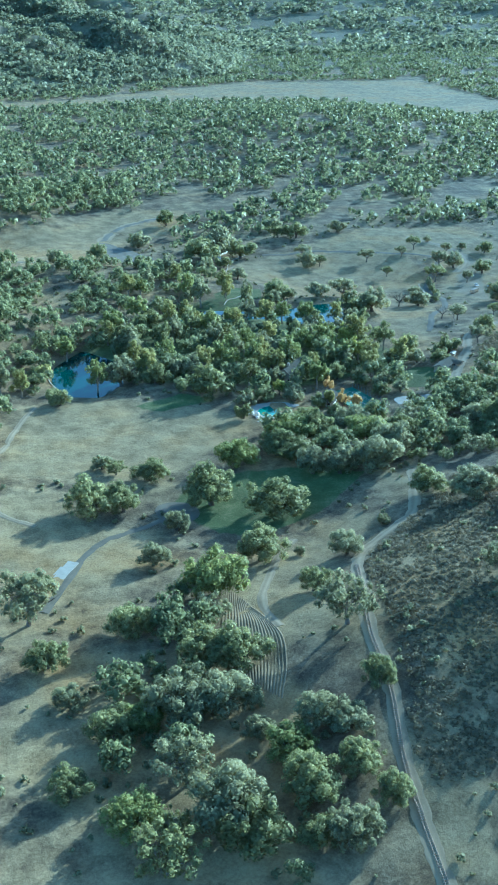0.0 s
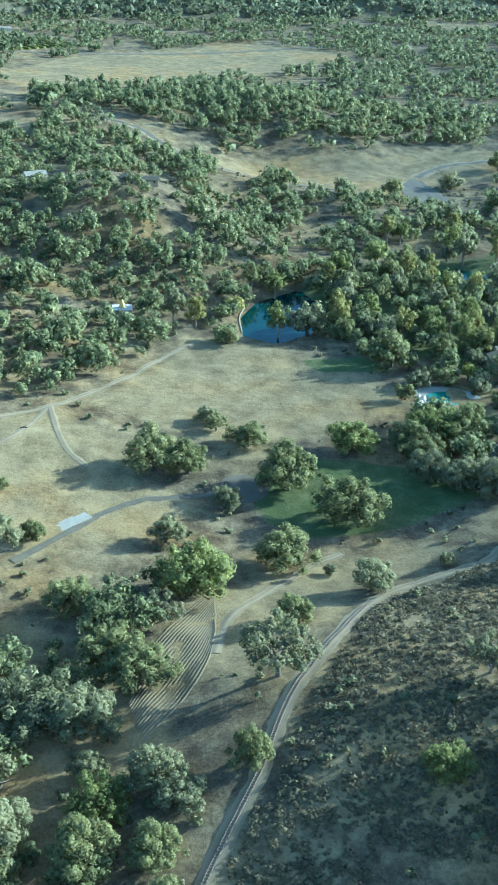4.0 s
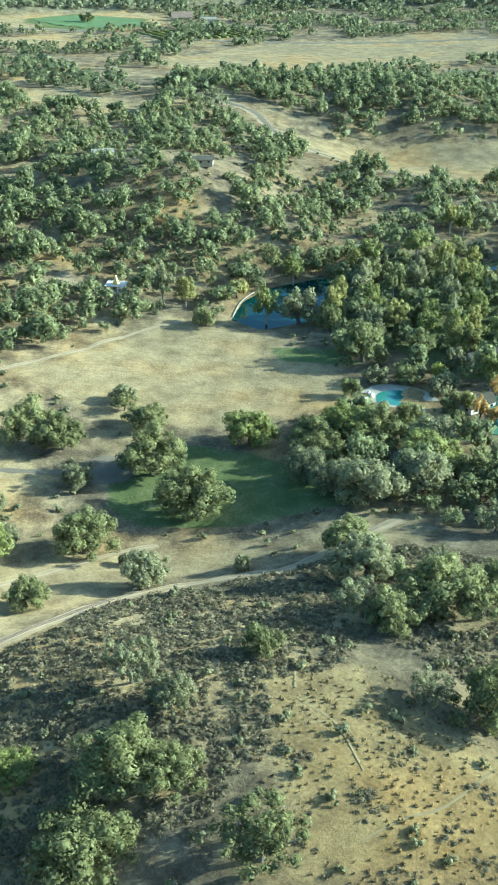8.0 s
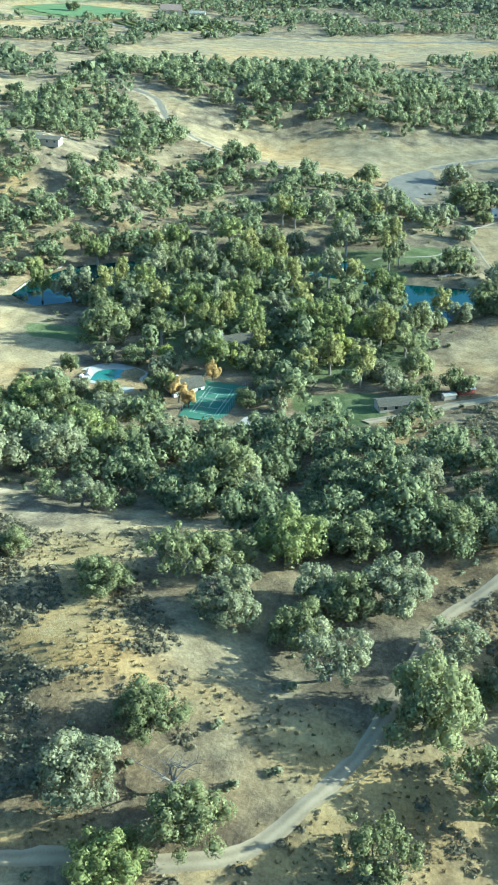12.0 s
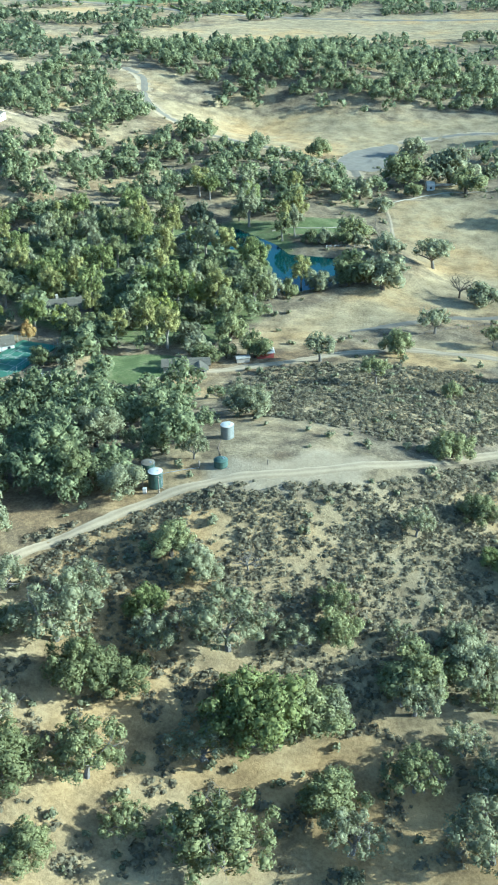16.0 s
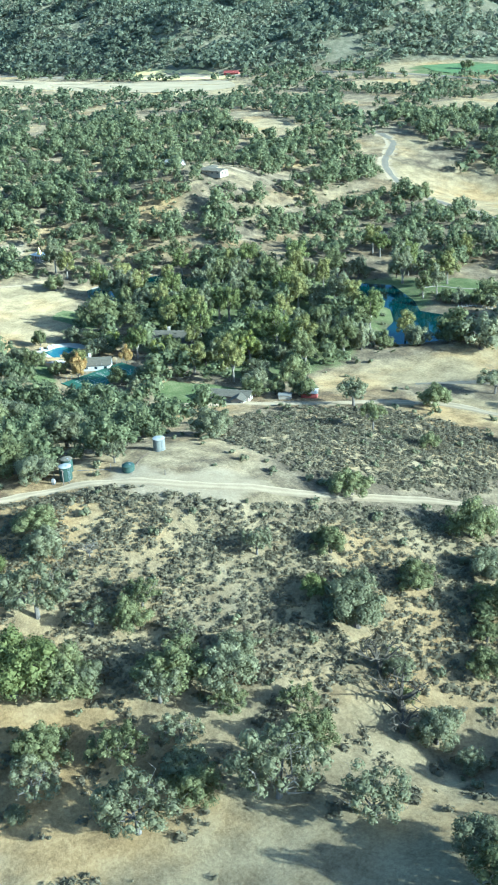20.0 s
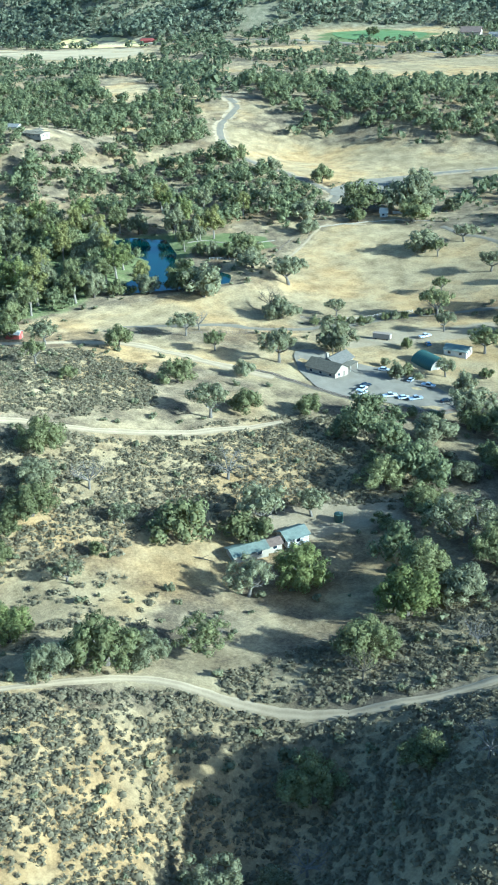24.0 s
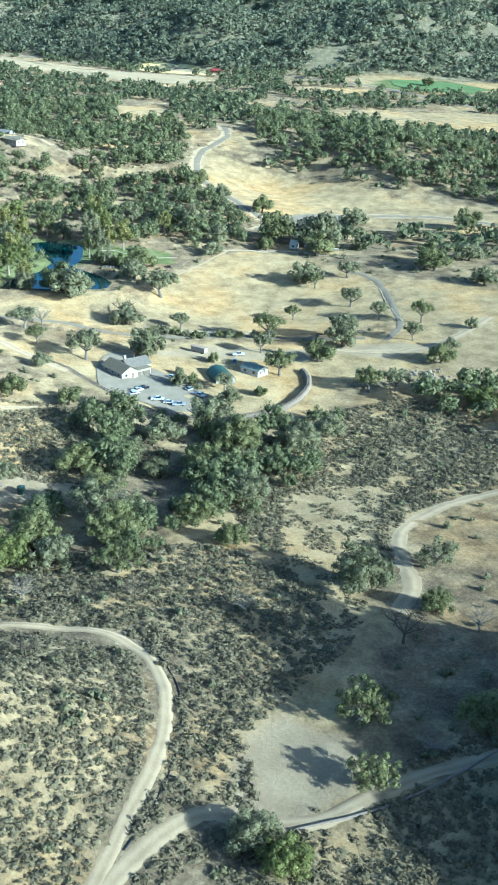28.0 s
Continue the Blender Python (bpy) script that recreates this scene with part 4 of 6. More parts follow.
def free_of(x, y, gap, roads_gap=4.0, open_gap=0.0, near_trees=True):
    """Where nothing else stands."""
    ok = np.ones(x.shape, bool)
    for pts in ROADS:
        ok &= edge_distance(x, y, pts[1], False) > pts[2] / 2 + roads_gap
    for p in PONDS:
        ok &= edge_distance(x, y, p) > 2
    for p in OPEN + LAWN + BARE:
        ok &= edge_distance(x, y, p) > open_gap
    for bx, by, br in BUILT:
        ok &= np.hypot(x - bx, y - by) > br
    if near_trees:
        for tx, ty, tr in PLANTED:
            ok &= np.hypot(x - tx, y - ty) > tr * 0.75 + gap
    return ok


def jittered(x0, x1, y0, y1, step, seed):
    r = np.random.default_rng(seed)
    x, y = np.meshgrid(np.arange(x0, x1, step), np.arange(y0, y1, step))
    return (x + r.uniform(-0.48, 0.48, x.shape) * step).ravel(), (y + r.uniform(-0.48, 0.48, y.shape) * step).ravel()


def within(x, y, polys, grow=0.0):
    ok = np.zeros(x.shape, bool)
    for p in polys:
        ok |= edge_distance(x, y, p) < grow
    return ok


# thick woods on the near hills and in the valley grove
WOODS = [
    [(-60, 960), (10, 935), (70, 905), (160, 932), (250, 962), (340, 1020), (330, 1100), (150, 1095), (0, 1050), (-70, 1010)],
    [(-60, 400), (20, 425), (56, 445), (76, 470), (92, 508), (108, 535), (128, 545), (126, 575), (138, 604), (164, 626), (226, 640), (232, 662), (258, 676), (270, 690), (300, 715), (304, 748), (268, 780), (216, 800), (150, 802), (90, 820), (50, 850), (-40, 900), (-200, 880), (-300, 700), (-250, 500)],
    [(172, 540), (176, 592), (168, 620), (230, 626), (250, 632), (286, 630), (300, 616), (310, 598), (322, 586), (332, 560), (330, 520), (300, 508), (256, 500), (236, 510), (215, 500)],
    [(226, 384), (208, 408), (214, 432), (240, 428), (282, 430), (300, 460), (340, 470), (372, 466), (372, 430), (394, 420), (400, 395), (380, 350), (345, 345), (310, 372), (262, 360)],
    [(205, 432), (206, 450), (240, 442), (286, 436), (296, 462), (292, 500), (330, 515), (345, 520), (346, 498), (330, 470), (300, 430), (250, 418)],
    [(176, 505), (200, 500), (214, 492), (246, 492), (250, 505), (215, 520), (178, 540)],
    [(540, 600), (560, 608), (600, 580), (630, 560), (622, 530), (600, 505), (580, 540), (560, 560), (530, 570), (520, 580)],
    [(90, 230), (110, 250), (104, 275), (118, 298), (112, 320), (96, 300), (70, 270), (60, 220), (90, 180), (120, 170)],
    [(517, 559), (522, 593), (556, 656), (618, 595), (626, 560), (640, 523), (616, 514), (577, 522)],
    [(560, 690), (600, 700), (660, 690), (760, 700), (700, 760), (600, 760), (566, 740)],
]
wx, wy = jittered(-300, 780, 160, 1120, 10.2, 51)
ok = within(wx, wy, WOODS) & free_of(wx, wy, 2.0, 7.0)
open_hill = (wy > 640) & (wx < 320) & (wy < 900)
ok &= waves(wx, wy, 70, 52) + 0.6 * waves(wx, wy, 25, 53) > np.where(open_hill, -0.25, -1.0)
wx, wy = wx[ok], wy[ok]
shapes = [crown_shape(500 + i, 250, 0.11, 8, 0.92, 0.8, 0.65, 0.22, 0.44) for i in range(9)]
wood_size = 3.4 + 6.2 * rng.uniform(0, 1, len(wx)) ** 1.5
close = ((wx > 500) & (wy < 680)) | ((wx > 220) & (wy < 440)) | (wy < 330)
scatter("woodland", shapes, wx[~close], wy[~close], wood_size[~close], WOODS_LEAF, "dense dark green oak woodland on a hillside", "woods", 54, 0.95)
fine_shapes = [crown_shape(520 + i, 800, 0.062, 26, 0.92, 0.75, 0.65, 0.14, 0.32) for i in range(9)]
scatter("creek_woodland", fine_shapes, wx[close], wy[close], wood_size[close], WOODS_LEAF, "dense dark oak thicket along a gully", "woods", 55, 1.0)

# scattered oaks and far woods
fx, fy = jittered(-2100, 2000, 500, 2900, 13.5, 61)
d = past_foot(fx, fy)
a = np.arctan2(fx - 450, fy - 200)
ok = (waves(fx, fy, 150, 62) + 0.6 * waves(fx, fy, 48, 63) > np.where(d > 0, -0.85, np.where((fx > 200) & (fy > 1020) & (fy < 1800), -0.45, 0.0))) & (d < 1000) & ((fx > -1400) | (d > 0))
ok &= ~within(fx, fy, WOODS) & (a > -1.36) & (np.arctan2(fx, fy) < 0.66) & ((fy > 820) | (fx < -250))
fx, fy, d = fx[ok], fy[ok], d[ok]
ok = free_of(fx, fy, 3.0, 8.0, 3.0, False)
fx, fy = fx[ok], fy[ok]
shapes = [crown_shape(600 + i, 38, 0.28, 6, 0.85, 0.72, 0, 0.28, 0.45) for i in range(8)]
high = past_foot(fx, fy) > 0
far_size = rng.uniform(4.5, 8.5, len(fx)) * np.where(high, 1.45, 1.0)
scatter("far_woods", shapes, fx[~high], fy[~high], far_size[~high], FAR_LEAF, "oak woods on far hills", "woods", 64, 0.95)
# mountain slopes wear the leaf colour that is paled for haze
scatter("mountain_woods", shapes, fx[high], fy[high], far_size[high], HAZE_PALED_CHAPARRAL, "haze-paled grey-green chaparral and oak on mountain slopes", "woods", 65, 0.85)
hx, hy = jittered(-200, 3000, 2700, 4700, 40, 66)
ok = (waves(hx, hy, 420, 67) + 0.5 * waves(hx, hy, 130, 68) > -0.2) & (np.arctan2(hx, hy) < 0.72) & (np.arctan2(hx, hy) > -0.1)
hx, hy = hx[ok], hy[ok]
# the same haze-paled leaf colour again
scatter("distant_woods", shapes, hx, hy, rng.uniform(13, 26, len(hx)), HAZE_PALED_CHAPARRAL, "dark woods on distant hills, paled for haze", "woods", 69, 0.7)

# sage scrub
def mound_shape(seed, sprays=22, leaf=0.29):
    """A low rounded bush of radius 1: a loose mound of twig sprays."""
    r = np.random.default_rng(seed)
    k = 6
    t = np.arange(k) * 6.2832 / k
    w = r.uniform(0.55, 0.8, k)
    v = np.concatenate([np.stack([np.cos(t) * w, np.sin(t) * w, r.uniform(-0.05, 0.2, k)], 1), [[r.uniform(-0.2, 0.2), r.uniform(-0.2, 0.2), 0.42]]])
    f = np.array([(i, (i + 1) % k, k) for i in range(k)])
    d = r.normal(size=(sprays, 3))
    d[:, 2] = np.abs(d[:, 2]) * 1.1
    d /= np.linalg.norm(d, axis=1)[:, None]
    n = d + r.normal(0, 0.33, d.shape)
    n /= np.linalg.norm(n, axis=1)[:, None]
    lean = np.array([r.uniform(0.7, 1.05), r.uniform(0.7, 1.05), r.uniform(0.62, 0.9)])
    lv, lf = leaf_sprays(d * lean * r.uniform(0.72, 1.12, (sprays, 1)), n, leaf, r)
    sn = np.concatenate([v + np.array([0, 0, 0.2]), np.repeat(d + r.normal(0, 0.3, d.shape) + np.array([0, 0, 0.35]), 3, axis=0)])
    sn /= np.linalg.norm(sn, axis=1)[:, None]
    return np.concatenate([v, lv]), np.concatenate([f, lf + len(v)]), sn


sx, sy = jittered(140, 900, 190, 700, 1.42, 71)
thick = within(sx, sy, SCRUB, 6.0)
ok = thick | (within(sx, sy, HILLSIDE) & (waves(sx, sy, 13, 87) + rng.normal(0, 0.2, sx.shape) > 0.4))
sx, sy = sx[ok], sy[ok]
ok = free_of(sx, sy, -1.5, 0.6, -4.0)
ok &= 0.8 * waves(sx, sy, 24, 72) + 0.9 * waves(sx, sy, 4.2, 73) + rng.normal(0, 0.3, sx.shape) > -0.6
sx, sy = sx[ok], sy[ok]
ax_, ay_ = jittered(220, 350, 205, 360, 1.5, 75)
more = jittered(595, 710, 545, 640, 1.7, 77)
ax_, ay_ = np.concatenate([ax_, more[0]]), np.concatenate([ay_, more[1]])
thin = [[(610, 590), (604, 613), (621, 635), (659, 603), (687, 577), (703, 557), (695, 553), (659, 561)], [(232, 231), (234, 243), (239, 259), (247, 258), (250, 253), (262, 252), (270, 248), (282, 256), (300, 250), (300, 224), (267, 215), (254, 215)], [(274, 339), (297, 352), (309, 331), (318, 309), (334, 292), (322, 281), (299, 290), (291, 315)], [(340, 251), (352, 262), (372, 270), (378, 290), (352, 300), (334, 292), (320, 270)]]
keep = within(ax_, ay_, thin) & (waves(ax_, ay_, 14, 76) + rng.normal(0, 0.16, ax_.shape) > np.where(ax_ > 500, 0.0, 0.55)) & free_of(ax_, ay_, 0.0, 0.4, -90)
sage_size = np.concatenate([rng.uniform(0.7, 1.1, len(sx)) * rng.choice([0.6, 0.95, 1.2, 1.7], len(sx)), rng.uniform(0.45, 1.15, keep.sum())])
sx, sy = np.concatenate([sx, ax_[keep]]), np.concatenate([sy, ay_[keep]])
shapes = [mound_shape(700 + i) for i in range(10)]
scatter("sage_scrub", shapes, sx, sy, sage_size, SCRUB_LEAF, "grey-brown sage scrub on dry hillsides", "scrub", 74, 0.74)

# dry grass tussocks on the golden slopes
def tuft_shape(seed, blades=9):
    """A low clump of leaning grass blades of radius 1."""
    r = np.random.default_rng(seed)
    t = r.uniform(0, 6.283, blades)
    foot = np.stack([np.cos(t), np.sin(t), np.zeros(blades)], 1) * r.uniform(0.1, 0.7, (blades, 1))
    side = np.stack([-np.sin(t), np.cos(t), np.zeros(blades)], 1) * 0.3
    tip = foot * r.uniform(1.2, 1.9, (blades, 1)) + np.array([0, 0, 1]) * r.uniform(0.5, 1.1, (blades, 1))
    v = np.stack([foot - side, foot + side, tip], 1).reshape(-1, 3)
    n = np.repeat(foot * 0.6 + np.array([0, 0, 1.2]), 3, axis=0)
    return v, np.arange(blades * 3).reshape(-1, 3), n / np.linalg.norm(n, axis=1)[:, None]


STRAW_LEAF = material("dry_straw", leaf_build((0.25, 0.185, 0.08), (0.37, 0.28, 0.124), (0.5, 0.385, 0.18), 0.4), 0.9, 0, 0.05)
tx, ty = jittered(220, 600, 190, 460, 1.9, 78)
ok = within(tx, ty, RIPE, 3.0)
tx, ty = tx[ok], ty[ok]
ok = free_of(tx, ty, -3.0, 0.3, -90) & (waves(tx, ty, 30, 79) + rng.normal(0, 0.5, tx.shape) > -0.3)
tx, ty = tx[ok], ty[ok]
scatter("dry_grass", [tuft_shape(720 + i) for i in range(8)], tx, ty, rng.uniform(0.3, 0.75, len(tx)), STRAW_LEAF, "golden dry grass tussocks on open slopes", "grass", 80)

# loose bushes under and between the trees
bx, by = jittered(0, 860, 150, 860, 7.0, 81)
ok = free_of(bx, by, -3.0, 1.5, 1.0) & (rng.uniform(size=bx.shape) < 0.5) & (waves(bx, by, 60, 82) > -0.3)
bx, by = bx[ok], by[ok]
shapes = [crown_shape(800 + i, 40, 0.24, 5, 0.8, 0.42, 0.8, 0.35, 0.55) for i in range(6)]
gx_, gy_ = jittered(225, 300, 205, 280, 3.0, 85)
keep = (rng.uniform(size=gx_.shape) < 0.12) & free_of(gx_, gy_, 0.5, 1.0, -90) & (waves(gx_, gy_, 30, 86) > -0.2)
bx, by = np.concatenate([bx, gx_[keep]]), np.concatenate([by, gy_[keep]])
scatter("brush", shapes, bx, by, rng.uniform(0.7, 2.2, len(bx)), GREY_LEAF, "low grey-green bushes between oaks", "bushes", 84, 0.9)


# ---- paint, roofs and metals ----
CREAM = plain("cream_stucco", (0.40, 0.33, 0.23), 0.85, 0, 0.12, 0.8)
WHITE = plain("white_paint", (0.58, 0.515, 0.415), 0.6, 0, 0.08, 0.9)
SHINGLE = plain("grey_shingle", (0.135, 0.114, 0.078), 0.95, 0, 0.3, 1.2, 0.05)
PALE_ROOF = plain("pale_roof", (0.26, 0.228, 0.175), 0.7, 0, 0.15, 0.7)
TAN_ROOF = plain("tan_shingle", (0.17, 0.148, 0.115), 0.95, 0, 0.3, 1.1, 0.05)
TEAL_ROOF = plain("weathered_teal_metal", (0.17, 0.18, 0.135), 0.65, 0.0, 0.3, 0.5)
RUST = plain("rusty_metal", (0.20, 0.14, 0.10), 0.8, 0.3, 0.4, 0.8)
GREEN_METAL = plain("green_metal", (0.055, 0.09, 0.06), 0.5, 0.2, 0.2, 0.6)
RED_PAINT = plain("red_barn_paint", (0.30, 0.075, 0.05), 0.8, 0, 0.25, 0.9)
TANK_GREEN = plain("green_tank_plastic", (0.05, 0.072, 0.05), 0.5, 0, 0.2, 0.8)
TANK_PALE = plain("pale_tank_top", (0.4, 0.365, 0.29), 0.55, 0, 0.15, 0.8)
CONCRETE = plain("concrete", (0.38, 0.325, 0.245), 0.85, 0, 0.15, 0.5)
STEEL = plain("dull_steel", (0.35, 0.35, 0.34), 0.45, 0.8, 0.2, 1.0)
BLACK = plain("black_rubber", (0.02, 0.02, 0.02), 0.7, 0, 0.2, 2.0)
TIMBER = plain("weathered_timber", (0.22, 0.17, 0.12), 0.9, 0, 0.3, 1.5)
ROCK = plain("sandstone", (0.29, 0.235, 0.155), 0.95, 0, 0.3, 0.7)
COURT = plain("green_court", (0.055, 0.11, 0.06), 0.8, 0, 0.12, 0.3)
TANK_GREY = plain("grey_tank_side", (0.2, 0.19, 0.15), 0.5, 0, 0.2, 0.8)
GOLD = plain("gilded_metal", (0.6, 0.42, 0.12), 0.35, 0.8, 0.1, 1.0)
POOL = plain("pool_tile", (0.055, 0.14, 0.105), 0.12, 0, 0.1, 0.4, 0.5)
BALLAST = plain("pale_ballast", (0.18, 0.138, 0.085), 0.95, 0, 0.25, 1.2)
STRAW_FIELD = plain("golden_stubble", (0.50, 0.38, 0.14), 0.95, 0, 0.15, 0.05)


def glass_build(n, l, b):
    b.inputs["Base Color"].default_value = (0.02, 0.025, 0.03, 1)


GLASS = material("window_glass", glass_build, 0.05, 0, 0.6)


def box(bm, x0, x1, y0, y1, z0, z1, m=None):
    v = [Vector((x, y, z)) for z in (z0, z1) for y in (y0, y1) for x in (x0, x1)]
    v = [bm.verts.new(m @ p if m else p) for p in v]
    for f in ((0, 2, 3, 1), (4, 5, 7, 6), (0, 1, 5, 4), (2, 6, 7, 3), (0, 4, 6, 2), (1, 3, 7, 5)):
        bm.faces.new([v[i] for i in f])


def one_box(name, size, mat, parent, at=(0, 0, 0), label="", bevel=0.0):
    bm = bmesh.new()
    (x0, x1), (y0, y1), (z0, z1) = size
    box(bm, x0, x1, y0, y1, z0, z1)
    if bevel:
        bmesh.ops.bevel(bm, geom=bm.edges[:], offset=bevel, segments=1, affect="EDGES")
    o = part(name, bm, mat, parent, label)
    o.location = at
    return o


def thing(name, x, y, turn, label, category, group="", drop=0.0, z=None):
    e = new(name)
    e.matrix_basis = pose(x, y, (ground_z(x, y) if z is None else z) - drop, 0, 0, turn)
    return tagged(e, label, category, group)


def add_window(parent, x, y, z, w, h, along_x, out):
    """A framed pane on a wall face; out is the side the wall looks to."""
    f = bmesh.new()
    d = 0.06 * out
    for a, b, c, e in ((-w / 2 - 0.1, w / 2 + 0.1, -0.1, 0), (-w / 2 - 0.1, w / 2 + 0.1, h, h + 0.1), (-w / 2 - 0.1, -w / 2, 0, h), (w / 2, w / 2 + 0.1, 0, h)):
        if along_x:
            box(f, a, b, min(0, d), max(0, d), c, e)
        else:
            box(f, min(0, d), max(0, d), a, b, c, e)
    win = part("window", f, WHITE, parent)
    win.location = (x, y, z)
    g = bmesh.new()
    k = 0.03 * out
    if along_x:
        box(g, -w / 2, w / 2, min(0, k), max(0, k), 0, h)
    else:
        box(g, min(0, k), max(0, k), -w / 2, w / 2, 0, h)
    part("pane", g, GLASS, win, "dark window glass")


def block(parent, cx, cy, along, across, tall, rise, turn, wall_mat, roof_mat, over=0.6, windows=True, door=True, ridge_courses=6):
    """One gabled block of a building: walls, two roof slopes with courses, windows and a door."""
    m = pose(cx, cy, 0, 0, 0, turn)
    bm = bmesh.new()
    a, w = along / 2, across / 2
    box(bm, -a, a, -w, w, -1.5, tall)
    for s in (-1, 1):
        v = [bm.verts.new(p) for p in ((s * a, -w, tall), (s * a, w, tall), (s * a, 0, tall + rise), (s * (a - 0.25), -w, tall), (s * (a - 0.25), w, tall), (s * (a - 0.25), 0, tall + rise))]
        bm.faces.new(v[:3] if s > 0 else v[2::-1])
        bm.faces.new(v[5:2:-1] if s > 0 else v[3:])
        for i, j in ((1, 2), (2, 0)):
            bm.faces.new((v[i], v[i + 3], v[j + 3], v[j]) if s > 0 else (v[j], v[j + 3], v[i + 3], v[i]))
    bmesh.ops.remove_doubles(bm, verts=bm.verts, dist=0.001)
    wall = part("walls", bm, wall_mat, parent)
    wall.matrix_basis = m
    length = math.hypot(w + over, rise * (w + over) / w)
    pitch = math.degrees(math.atan2(rise, w))
    for s in (-1, 1):
        rb = bmesh.new()
        n = ridge_courses
        prof = []
        for i in range(n):
            prof += [(-length * i / n, 0.05), (-length * (i + 1) / n, 0.10)]
        prof += [(-length, -0.1), (0, -0.1)]
        ends = [[rb.verts.new((x, y, z)) for y, z in prof] for x in (-a - over, a + over)]
        for i in range(len(prof)):
            j = (i + 1) % len(prof)
            rb.faces.new((ends[0][i], ends[0][j], ends[1][j], ends[1][i]))
        rb.faces.new(ends[0][::-1])
        rb.faces.new(ends[1])
        r = part("roof_slope", rb, roof_mat, parent)
        r.matrix_basis = m @ pose(0, 0, tall + rise + 0.1, 0, 0, 0 if s < 0 else 180) @ pose(0, 0, 0, pitch, 0, 0)
    if windows:
        n = max(1, int(along / 4))
        for i in range(n):
            x = -a + along * (i + 0.5) / n
            for s in (-1, 1):
                add_window(wall, x, s * w, 1.0, 1.3, 1.1, True, s)
        for s in (-1, 1):
            add_window(wall, s * a, -w * 0.45, 1.0, 1.1, 1.1, False, s)
    if door:
        one_box("door", ((a, a + 0.07), (w * 0.25, w * 0.25 + 1.0), (0, 2.05)), TIMBER, wall)
    return wall


# ---- ranch yard ----
house = thing("ranch_house", 477, 596, 9, "cream ranch house with grey shingle roof beside a gravel yard", "house")
block(house, 0, -2.5, 15, 8.4, 3.0, 2.4, 0, CREAM, SHINGLE)
block(house, -1.5, 6.0, 11, 8.0, 3.0, 2.2, 90, CREAM, TAN_ROOF)
one_box("chimney", ((-0.5, 0.5), (-0.5, 0.5), (2.5, 6.4)), CREAM, house, (-3.5, 2.0, 0), "pale brick chimney")
one_box("porch_post", ((-0.08, 0.08), (-0.08, 0.08), (0, 2.7)), WHITE, house, (7.0, 4.0, 0))
one_box("porch_post", ((-0.08, 0.08), (-0.08, 0.08), (0, 2.7)), WHITE, house, (7.0, 8.5, 0))
one_box("porch_roof", ((3.6, 7.4), (2.2, 9.0), (2.7, 2.85)), SHINGLE, house)


def arch_hut(name, x, y, turn, length, radius, mat, label, end_mat):
    """A half-round metal hut with corrugations."""
    e = thing(name, x, y, turn, label, "hut", drop=0.3)
    bm = bmesh.new()
    n, k = 22, int(length / 0.6)
    rows = []
    for j in range(k + 1):
        r = radius + (0.05 if j % 2 else -0.03)
        rows.append([bm.verts.new((-length / 2 + length * j / k, -math.cos(math.pi * i / n) * r, math.sin(math.pi * i / n) * r * 0.92)) for i in range(n + 1)])
    for a, b in zip(rows, rows[1:]):
        for i in range(n):
            bm.faces.new((a[i], b[i], b[i + 1], a[i + 1]))
    part("shell", bm, mat, e)
    for s in (-1, 1):
        bm = bmesh.new()
        v = [bm.verts.new((s * (length / 2 - 0.2), -math.cos(math.pi * i / n) * radius * 0.97, math.sin(math.pi * i / n) * radius * 0.88)) for i in range(n + 1)]
        bm.faces.new(v if s < 0 else v[::-1])
        ext = bmesh.ops.extrude_face_region(bm, geom=bm.faces[:])
        bmesh.ops.translate(bm, verts=[g for g in ext["geom"] if isinstance(g, bmesh.types.BMVert)], vec=(-s * 0.12, 0, 0))
        wall = part("end_wall", bm, end_mat, e)
        if s > 0:
            one_box("door", ((0, 0.1), (-1.5, 1.5), (0, 3.0)), WHITE, wall, (s * (length / 2 - 0.2), 0, 0))
    return e


arch_hut("arched_hut", 497, 633, -10, 13.5, 4.9, GREEN_METAL, "dark green half-round metal hut in a ranch yard", PALE_ROOF)
shed = thing("metal_shed", 497, 650, 20, "pale low shed with a weathered metal roof under an oak", "shed")
block(shed, 0, 0, 10, 7, 2.6, 1.4, 0, WHITE, TEAL_ROOF, 0.4, True, True)
shed = thing("storage_trailer", 461, 641, 25, "long low tan storage trailer on pale dirt", "trailer")
one_box("body", ((-4, 4), (-1.2, 1.2), (0.5, 2.7)), CREAM, shed, bevel=0.06)
one_box("roof", ((-4.1, 4.1), (-1.3, 1.3), (2.7, 2.85)), TIMBER, shed)
for sx_ in (-2.6, 2.6):
    one_box("wheel", ((-0.4, 0.4), (-1.25, 1.25), (0.0, 0.75)), BLACK, shed, (sx_, 0, 0), bevel=0.15)


def wheel(parent, x, y, r=0.35, w=0.24):
    bm = bmesh.new()
    bmesh.ops.create_cone(bm, cap_ends=True, segments=14, radius1=r, radius2=r, depth=w, matrix=pose(0, 0, 0, 90, 0, 0))
    o = part("wheel", bm, BLACK, parent)
    o.location = (x, y, r)
    bm = bmesh.new()
    bmesh.ops.create_cone(bm, cap_ends=True, segments=10, radius1=r * 0.6, radius2=r * 0.6, depth=w + 0.03, matrix=pose(0, 0, 0, 90, 0, 0))
    part("rim", bm, STEEL, o)


